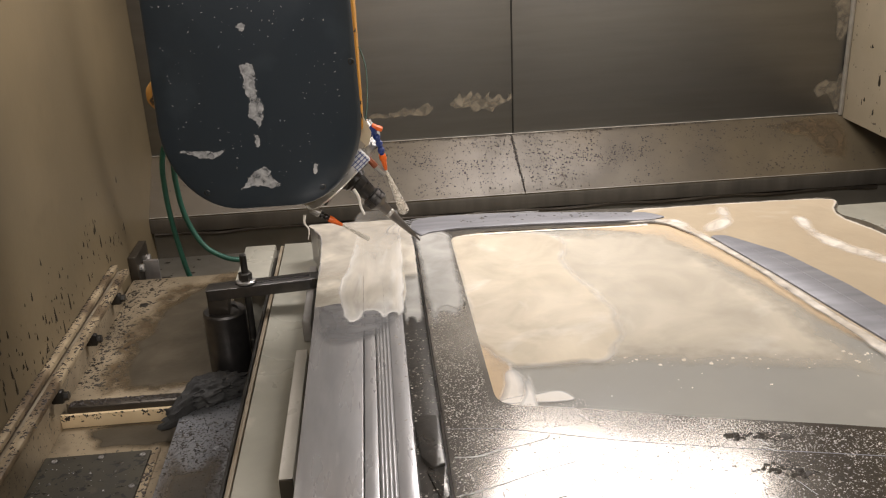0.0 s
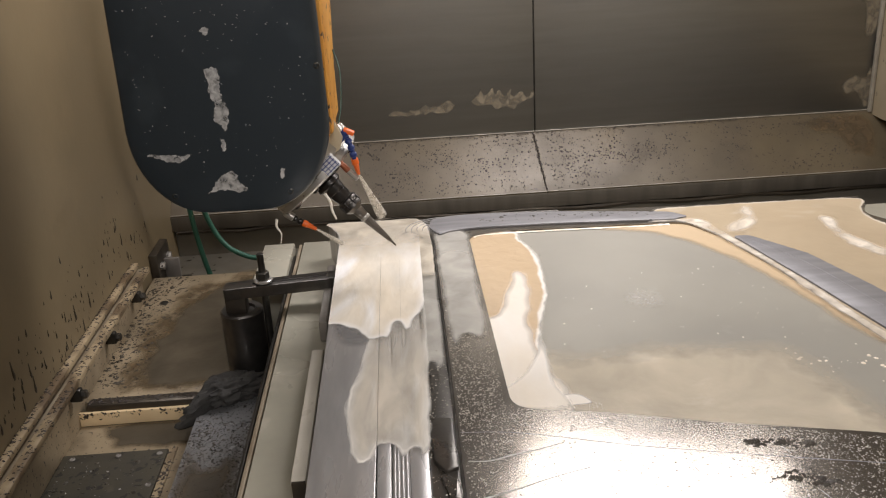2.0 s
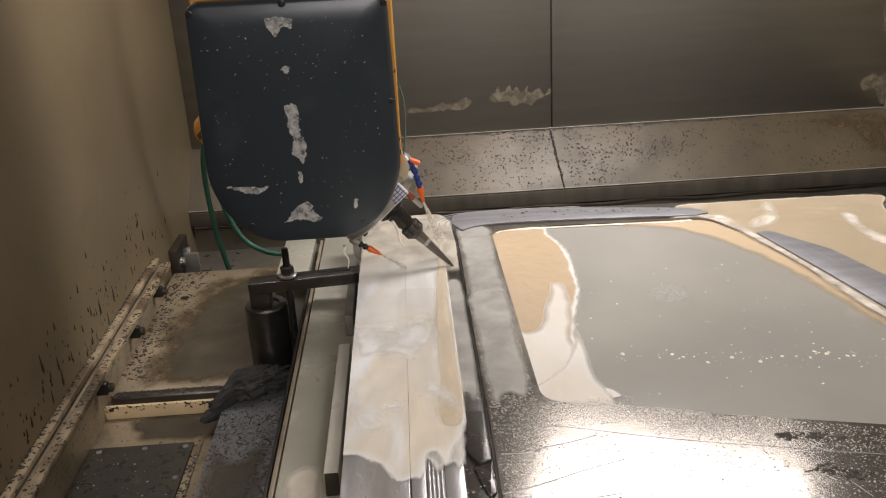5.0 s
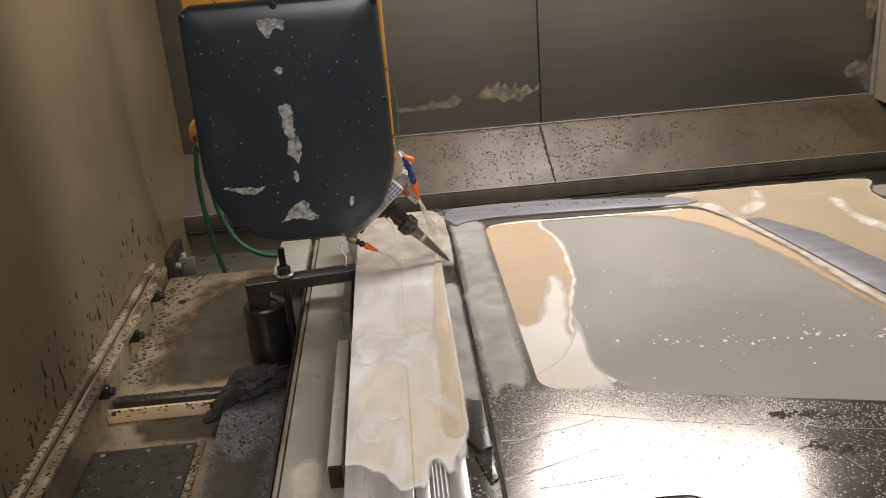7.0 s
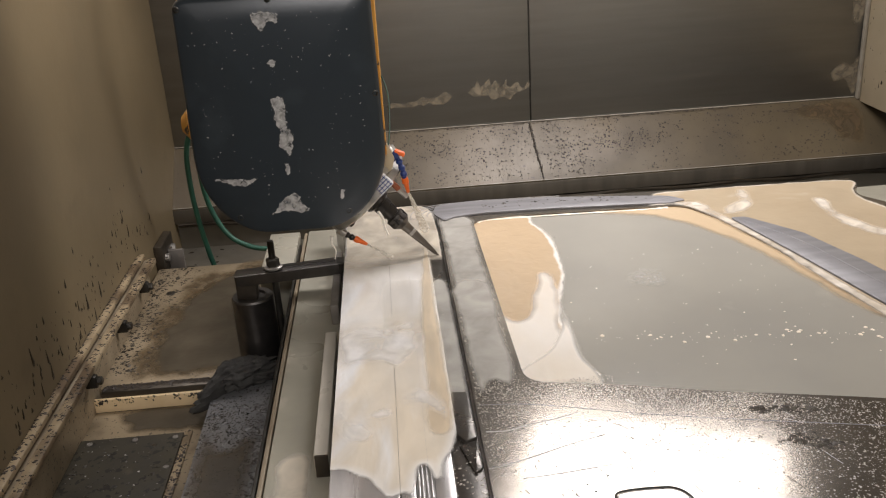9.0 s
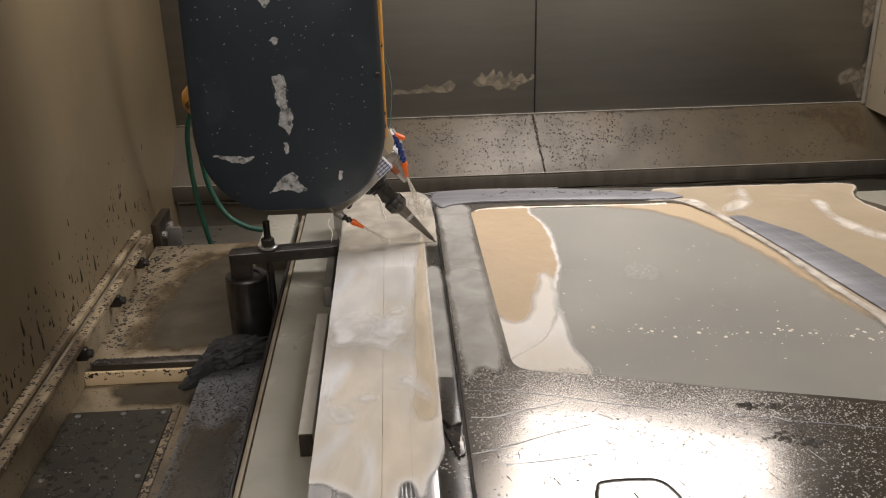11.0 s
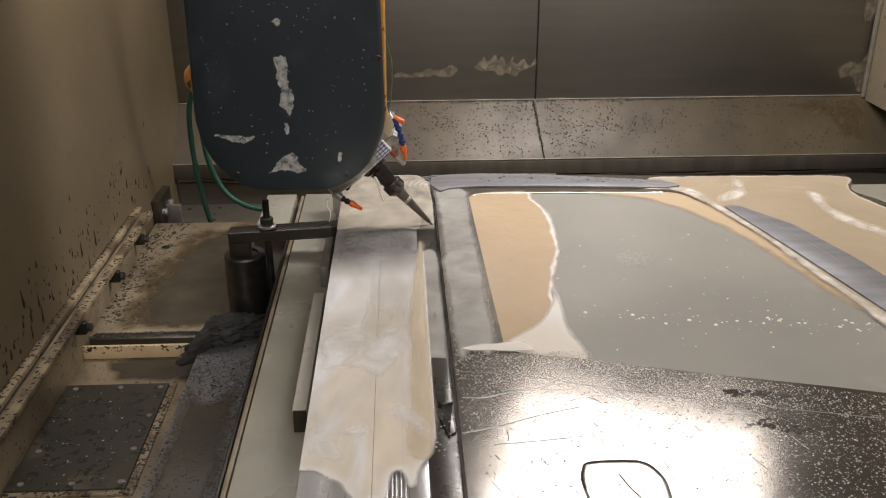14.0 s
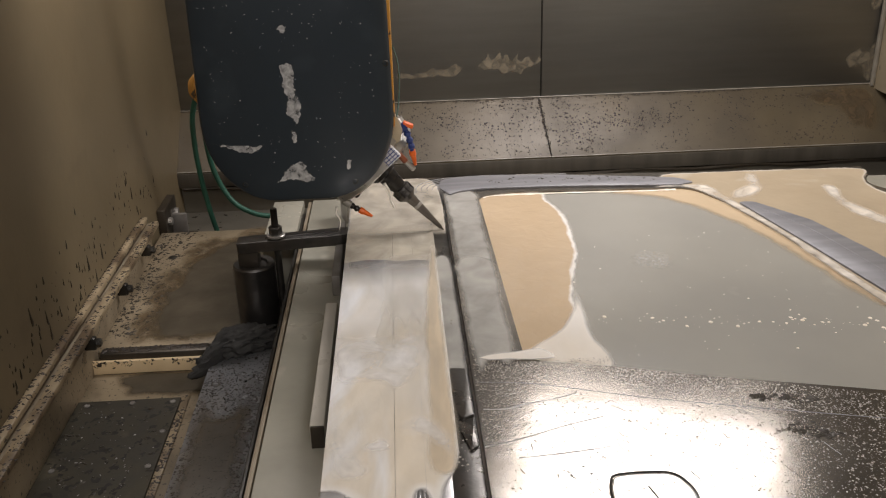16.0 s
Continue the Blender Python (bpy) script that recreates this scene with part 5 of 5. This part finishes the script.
    part("rear_housing", lathe((HX + 0.005, 1.7055, 1.04), (HX + 0.005, 3, 1.04), [(0, 0.135), (0.005, 0.14), (0.25, 0.14), (0.262, 0.12)], 40), CASTGREY, h, "grey cast housing")
    side = [(1.715, 1.60), (1.90, 1.60), (1.91, 1.20), (1.86, 1.08), (1.80, 1.0), (1.715, 1.0)]
    bm = prism(rounded(side, 0.02), 0.0, 0.0085, bevel=0.003)
    bm.transform(Matrix(((0, 0, 1, 0.0185), (1, 0, 0, 0), (0, 1, 0, 0), (0, 0, 0, 1))))
    part("side_plate", bm, ORANGE, h, "ochre side plate with rust marks")
    part("left_boss", lathe((-0.325, 1.84, 1.065), (-0.6, 1.84, 1.065), [(0, 0.036), (0.036, 0.032), (0.05, 0.016)], 20), ORANGE, h, "ochre orange boss")
    part("ram", box(-0.36, 0.05, 1.68, 2.05, 1.601, 2.42, 0.01), CASTGREY, h, "grey painted ram")
    # spindle nose
    rings = part("nose_ring", lathe(NOSE - AX * 0.04, NOSE + AX, [(0, 0.1), (0.004, 0.104), (0.022, 0.104), (0.025, 0.1), (0.028, 0.103), (0.040, 0.103), (0.044, 0.098), (0.044, 0.05), (0.052, 0.048), (0.052, 0.03)], 56), STEEL, h, "grey machined nose ring")
    part("nose_housing", lathe(NOSE - AX * 0.16, NOSE + AX, [(0, 0.085), (0.005, 0.09), (0.115, 0.096), (0.1195, 0.094)], 40), CASTGREY, h, "pale grey spindle housing")
    u = Vector((0.745, 0, 0.667))
    v = Vector((0, -1, 0))
    for k in range(10):
        a = math.tau * (k + 0.5) / 10
        p = NOSE + AX * 0.0035 + 0.09 * (math.cos(a) * u + math.sin(a) * v)
        part("screw", lathe(p, p + AX, [(0, 0.0065), (0.005, 0.0065), (0.006, 0.005), (0.003, 0.0035)], 12), BLACKSTEEL, rings)
    # ruled white label block on the ring
    def block(c, du, dv, da, name, mat, parent, label=""):
        b = bmesh.new()
        bmesh.ops.create_cube(b, size=1, matrix=Matrix.Translation(c) @ Matrix((u, v, AX)).transposed().to_4x4() @ Matrix.Diagonal((du, dv, da, 1)))
        bmesh.ops.bevel(b, geom=b.edges[:], offset=min(du, dv, da) * 0.12, segments=1, affect="EDGES")
        return part(name, b, mat, parent, label)
    lc = NOSE + u * 0.044 + v * 0.088 + AX * -0.010
    label = block(lc, 0.054, 0.012, 0.028, "scale_label", LABELWHITE, h, "white label ruled in blue")
    for i in range(4):
        block(lc + v * 0.0066 + AX * (-0.0095 + 0.0064 * i), 0.052, 0.001, 0.0016, "rule_line", LABELINK, label)
    for i in range(6):
        block(lc + v * 0.0066 + u * (-0.0225 + 0.009 * i), 0.0014, 0.0009, 0.027, "rule_line", LABELINK, label)
    # holder and tool
    tip = Vector((0.122, 1.806, 0.745))
    TA = (tip - NOSE).normalized()
    L = (tip - NOSE).length

    def turned(rings, seg=36):
        return lathe(NOSE, tip, rings, seg)
    holder = part("tool_holder", turned([(0.002, 0.0265), (0.014, 0.0265), (0.016, 0.022), (0.020, 0.022), (0.022, 0.0265), (0.031, 0.0265), (0.035, 0.0205), (0.048, 0.0195), (0.050, 0.0182), (0.062, 0.0178), (0.067, 0.016), (0.073, 0.016)]), HOLDER, h, "black oxide tool holder")
    collar = part("collet_nut", turned([(0.071, 0.017), (0.074, 0.0212), (0.080, 0.0212), (0.0815, 0.0198), (0.084, 0.0198), (0.0855, 0.0212), (0.093, 0.0212), (0.097, 0.0175), (0.102, 0.0128)]), CASTDARK, holder, "dark grey steel collet nut")
    side_a = TA.orthogonal().normalized()
    side_b = TA.cross(side_a)
    for k in range(8):
        a = math.tau * k / 8
        p = NOSE + TA * 0.0745 + 0.0209 * (math.cos(a) * side_a + math.sin(a) * side_b)
        part("spanner_slot", rod(p, p + TA * 0.017, 0.0021, 8), HOLDER, collar)
    cutter = part("cutter", turned([(0.100, 0.0112), (0.110, 0.0112), (0.114, 0.0101), (0.140, 0.0084), (0.178, 0.0052), (0.192, 0.0038), (0.194, 0.0025), (L - 0.001, 0.0019), (L, 0.0008)], 24), TOOL, holder, "slim tapered ball-nose cutter")
    part("shank_band", turned([(0.122, 0.0098), (0.124, 0.0101), (0.128, 0.0098), (0.129, 0.0094)], 24), STEEL, cutter, "bright worn band")
    # jointed coolant nozzles
    def nozzle(path, label):
        base = Vector(path[0])
        n = part("coolant_nozzle", rod(base - (Vector(path[1]) - base).normalized() * 0.02, base, 0.008), STEEL, h, label)
        for a, b in zip(path[:-2], path[1:-1]):
            a, b = Vector(a), Vector(b)
            q = (b - a).length
            part("segment", lathe(a, b, [(0, 0.0048), (q * 0.2, 0.0066), (q * 0.55, 0.0069), (q * 0.7, 0.0048), (q, 0.0044)], 16), BLUE if Vector(path[0]).x > 0 else HOLDER, n, "plastic joint segment")
        a, b = Vector(path[-2]), Vector(path[-1])
        q = (b - a).length
        part("nozzle_tip", lathe(a, b, [(0, 0.0066), (q * 0.3, 0.007), (q * 0.35, 0.0056), (q * 0.95, 0.0032), (q, 0.0025)], 16), ORANGEPLASTIC, n, "orange plastic tip")
        return n
    n1 = nozzle([(0.042, 1.775, 0.988), (0.048, 1.772, 0.978), (0.052, 1.77, 0.966), (0.0555, 1.77, 0.953), (0.0575, 1.771, 0.939), (0.063, 1.775, 0.907)], "blue jointed coolant nozzle with an orange tip")
    b = box(0.040, 0.062, 1.765, 1.779, 0.989, 0.998, 0.003)
    b.transform(Matrix.Translation((0.047, 1.77, 0.992)) @ Matrix.Rotation(radians(25), 4, "Y") @ Matrix.Translation((-0.047, -1.77, -0.992)))
    part("valve_lever", b, ORANGEPLASTIC, n1, "orange valve lever")
    part("valve_body", rod((0.028, 1.775, 0.974), (0.047, 1.772, 0.993), 0.0085), BLUE, n1, "blue valve body")
    nozzle([(-0.072, 1.79, 0.822), (-0.064, 1.79, 0.816), (-0.055, 1.79, 0.811), (-0.030, 1.788, 0.796)], "short jointed coolant nozzle with an orange tip")
    coolant_pipe = part("coolant_tube", tube([(0.020, 1.775, 0.941), (0.034, 1.772, 0.928), (0.044, 1.772, 0.916)], 0.006, 12), COPPER, h, "stained copper coolant tube")
    part("tube_end", rod((0.043, 1.772, 0.917), (0.060, 1.774, 0.898), 0.0055), STEEL, coolant_pipe, "bright steel end")
    b = prism(rounded([(0.006, 1.035), (0.022, 1.03), (0.041, 0.985), (0.034, 0.962), (0.004, 0.945)], 0.004), 0.0, 0.004, bevel=0.001)
    b.transform(Matrix.Translation((0, 1.762, 0)) @ Matrix.Rotation(radians(90), 4, "X"))
    part("valve_bracket", b, RIGHTPAINT, h, "pale bent sheet bracket")
    part("fitting_block", box(0.012, 0.04, 1.765, 1.795, 0.945, 0.965, 0.004), STEEL, h, "steel fitting block")
    part("hose_stub", tube([(0.028, 1.86, 1.13), (0.038, 1.85, 1.09), (0.036, 1.83, 1.03), (0.028, 1.80, 0.99)], 0.0016, 10), AIRLINE, h, "thin dark green air line")
    # strings of coolant running off the ring
    for pts in ([(-0.098, 1.75, 0.835), (-0.100, 1.75, 0.82), (-0.093, 1.75, 0.805), (-0.096, 1.75, 0.785)],):
        part("coolant_drip", tube(pts, 0.0022, 8, wobble=lambda t: 1.3 - t), SPRAY, h, "milky drip")
    part("coolant_drip", tube([(0.0, 1.735, 0.885), (0.008, 1.737, 0.868), (0.010, 1.738, 0.85), (0.016, 1.74, 0.832)], 0.0026, 8, wobble=lambda t: 1.2 - 0.4 * t), SPRAY, h, "milky drip")
    # jets
    def jet(a, b, r0, r1, seed, label):
        a, b = Vector(a), Vector(b)
        rng2 = random.Random(seed)
        d = b - a
        s1 = d.orthogonal().normalized()
        s2 = d.normalized().cross(s1)
        V, F = [], []
        bm = bmesh.new()
        me = bpy.data.meshes.new("tmp")
        for k in range(1100):
            t = rng2.random()
            rr = (r0 + (r1 - r0) * t) * math.sqrt(rng2.random())
            q = rng2.random() * 6.28
            p = a + d * t + rr * (math.cos(q) * s1 + math.sin(q) * s2)
            s = 0.0002 + 0.0003 * rng2.random()
            i = len(V)
            st = d.normalized() * s * 3.5
            V += [p - st, p + s1 * s, p + s2 * s, p - s1 * s, p - s2 * s, p + st]
            F += [(i, i + 1, i + 2), (i, i + 2, i + 3), (i, i + 3, i + 4), (i, i + 4, i + 1), (i + 5, i + 2, i + 1), (i + 5, i + 3, i + 2), (i + 5, i + 4, i + 3), (i + 5, i + 1, i + 4)]
        me.from_pydata(V, [], F)
        bm.from_mesh(me)
        bpy.data.meshes.remove(me)
        stream = part("coolant_jet", bm, SPRAY, h, label)
        part("mist", lathe(a, b, [(0, r0), (d.length * 0.3, r0 + (r1 - r0) * 0.25), (d.length * 0.7, r0 + (r1 - r0) * 0.7), (d.length, r1)], 14), MIST, stream, "pale mist")
        return stream
    j1 = jet((0.0635, 1.775, 0.906), (0.094, 1.870, 0.790), 0.0022, 0.011, 3, "milky coolant jet")
    j2 = jet((-0.029, 1.788, 0.7955), (0.02, 1.78, 0.765), 0.002, 0.005, 5, "thin milky coolant jet")
    return h, j1, j2


def lamps():
    l1 = thing("machine_lamp", (0.80, 2.6, 1.95), "flat work lamp mounted high on the back wall", "lamp")
    b = box(-0.43, 0.43, -0.26, 0.26, 0.012, 0.05, 0.006)
    b.transform(look((0.76, 2.37, 1.88), (0.62, 2.06, 0.7)))
    part("housing", b, CASTGREY, l1)
    part("bracket", box(0.77, 0.83, 2.5, 3.03, 1.98, 2.02, 0.003), CASTGREY, l1)
    # housing for the added left fill; no second lamp is known here
    l3 = thing("machine_lamp", (-0.40, 2.5, 1.95), "small unseen fill lamp added high on the left", "lamp")
    b = box(-0.22, 0.22, -0.26, 0.26, 0.012, 0.05, 0.006)
    b.transform(look((-0.40, 2.37, 1.88), (-0.22, 1.7, 0.7)))
    part("housing", b, CASTGREY, l3)
    part("bracket", box(-0.43, -0.37, 2.45, 3.03, 1.98, 2.02, 0.003), CASTGREY, l3)
    # housing for the assumed room fill, out of view
    l2 = thing("ceiling_fill_lamp", (0.35, -0.6, 2.4), "long unseen fill lamp assumed behind the camera", "lamp")
    b = box(-0.82, 0.82, -0.27, 0.27, 0.012, 0.05, 0.006)
    b.transform(look((0.35, -0.55, 2.38), (0.3, 1.6, 0.6)))
    part("housing", b, CASTGREY, l2)
    part("hanger", rod((0.35, -0.58, 2.4), (0.35, -0.58, 2.5), 0.01), CASTGREY, l2)


enclosure()
left_bed()
table()
clamp()
rag()
hoses()
die()
coolant()
TONGUE, FLOW, WAVE, MIDDLE, FILM, CHANNEL, VEIL, PUDDLE, FOOT, SPILL, SHEET, LOBEFILM, CORNER = flood()
HEAD, JET, SIDEJET = spindle_head()
lamps()


# ---- what moves ----
def motions():
    rows = [(0.0, 0.016, -0.03, 0.086, 0), (0.25, -0.017, -0.028, 0.092, -0.7), (0.5, -0.054, -0.024, 0.095, -1.3), (1.0, -0.065, -0.023, 0.089, -1.3), (1.5, -0.066, -0.024, 0.080, -1.4), (2.0, -0.067, -0.025, 0.081, -1.3),
            (2.5, -0.067, -0.02, 0.077, -1.3), (2.8, -0.064, -0.019, 0.071, -1.2), (3.0, -0.034, -0.007, 0.038, -0.4), (3.5, 0, 0, 0, 0), (4.0, 0, 0.002, -0.001, 0), (6.5, 0.003, 0.004, -0.001, 0), (8.7, 0.005, 0.003, -0.001, 0), (11.0, 0.008, 0.001, 0, 0), (16.0, 0.008, 0.001, -0.001, 0)]
    walk(HEAD, [(t, pose(HX + x, HY + y, HZ + z, 0, 0, yaw)) for t, x, y, z, yaw in rows])
    # the jets stop: the last of each stream leaves its nozzle and falls into the pool
    d = Vector((0.0305, 0.095, -0.116)) * 1.6
    walk(JET, [(0.0, pose(0, 0, 0)), (12.0, pose(0, 0, 0)), (12.3, pose(d.x, d.y, d.z)), (16.0, pose(d.x, d.y, d.z))])
    e = Vector((0.049, -0.008, -0.0305)) * 2.6
    walk(SIDEJET, [(0.0, pose(0, 0, 0)), (11.3, pose(0, 0, 0)), (11.6, pose(e.x, e.y, e.z)), (16.0, pose(e.x, e.y, e.z))])

    def slide(ob, rows, axis):
        o = ob.location.copy()
        walk(ob, [(t, pose(o.x + (s if axis == "x" else 0), o.y + (s if axis == "y" else 0), o.z)) for t, s in rows])
    slide(TONGUE, [(0.0, 0.08), (0.5, 0.03), (1.0, -0.13), (1.5, -0.32), (2.0, -0.36), (2.5, -0.38), (3.0, -0.40), (3.5, -0.405), (4.2, -0.41), (6.3, -0.42), (7.0, -0.425), (8.7, -0.43), (10.8, -0.44), (16.0, -0.44)], "y")
    slide(FILM, [(0.0, 0.0), (1.0, -0.05), (2.0, -0.11), (3.0, -0.2), (3.5, -0.26), (4.2, -0.31), (6.3, -0.34), (8.7, -0.35), (16.0, -0.355)], "y")

    slide(CHANNEL, [(0.0, 0.0), (1.0, -0.09), (2.0, -0.17), (3.0, -0.21), (4.2, -0.26), (6.3, -0.33), (8.7, -0.35), (16.0, -0.36)], "y")

    def spread(ob, rows):
        # x, y and level of a sheet that rises over the steel and spreads
        o = ob.location.copy()
        walk(ob, [(t, pose(o.x + x, o.y + y, o.z + z)) for t, x, y, z in rows])
    spread(FLOW, [(0.0, 0, 0, -0.02), (0.6, 0, 0, -0.02), (0.9, 0, 0, 0), (1.2, 0, -0.01, 0), (1.5, 0, -0.03, 0), (2.0, 0, -0.07, 0), (2.5, 0, -0.2, 0), (3.0, 0, -0.36, 0), (3.5, 0, -0.44, 0), (4.2, 0, -0.48, 0), (6.3, 0, -0.535, 0), (7.0, 0, -0.55, 0), (8.7, 0, -0.575, 0),
                  (10.8, 0, -0.66, 0), (16.0, 0, -0.69, 0)])
    spread(MIDDLE, [(0.0, 0, 0.06, -0.02), (2.0, 0, 0.06, -0.02), (2.7, 0, 0.05, 0), (3.5, 0, 0, 0), (4.2, 0, -0.04, 0), (6.3, 0, -0.12, 0), (8.7, 0, -0.15, 0), (11.3, 0, -0.16, 0), (12.3, 0, -0.3, 0), (16.0, 0, -0.295, 0)])
    spread(WAVE, [(0.0, -0.067, 0, 0), (0.5, -0.066, 0, 0), (1.0, -0.063, 0, 0), (1.5, -0.05, 0, 0), (2.5, -0.038, 0, 0), (4.2, -0.03, 0, 0), (7.0, -0.022, 0, 0), (8.7, -0.018, 0, 0), (12.0, -0.012, 0, 0), (16.0, 0.0, 0, 0)])
    # foam drifts along the wave's foot, then drains forward under the rim
    spread(FOOT, [(0.0, -0.067, -0.34, 0), (0.5, -0.067, -0.3, 0), (1.1, -0.06, -0.06, 0), (2.0, -0.03, 0.07, 0), (4.2, -0.015, 0.0, 0), (7.0, -0.01, -0.02, 0), (8.7, -0.005, -0.03, 0), (11.0, 0, -0.08, 0), (12.0, 0, -0.16, 0), (13.0, 0, -0.26, 0), (14.0, 0, -0.36, 0), (16.0, 0, -0.38, 0)])
    spread(CORNER, [(0.0, -0.06, -0.14, 0), (1.0, -0.06, -0.12, 0), (2.0, -0.045, 0, 0), (4.2, -0.03, 0, 0), (8.7, -0.018, 0, 0), (12.0, -0.012, 0, 0), (16.0, 0, 0, 0)])
    spread(SPILL, [(0.0, 0.075, 0, -0.004), (12.2, 0.075, 0, -0.004), (12.7, 0.05, 0, 0), (13.6, 0, 0, 0), (16.0, 0, 0, 0)])
    slide(SHEET, [(0.0, -0.13), (4.2, -0.13), (10.8, -0.12), (12.0, -0.06), (13.0, 0.0), (14.0, -0.005), (15.0, -0.07), (16.0, -0.135)], "y")
    # the pale lobe drains forward under the rim
    spread(LOBEFILM, [(0.0, 0, 0, 0), (0.6, 0.005, -0.01, 0), (1.0, 0.01, -0.06, 0), (1.4, 0.01, -0.34, 0), (1.95, 0.01, -0.85, 0), (16.0, 0.01, -0.85, 0)])
    spread(PUDDLE, [(0.0, 0, -0.05, -0.004), (2.8, 0, -0.05, -0.004), (3.6, 0, -0.02, 0), (7.0, 0, 0, 0), (8.7, 0, 0, 0), (10.8, 0, -0.27, 0), (16.0, 0, -0.3, 0)])
    # the veil follows it and clears the pool from the far side
    spread(VEIL, [(0.0, 0, 0, 0), (1.05, 0, -0.015, 0), (1.4, 0, -0.16, 0), (1.8, 0, -0.42, 0), (2.2, 0, -0.68, 0), (2.6, 0, -0.915, 0), (16.0, 0, -0.915, 0)])


motions()
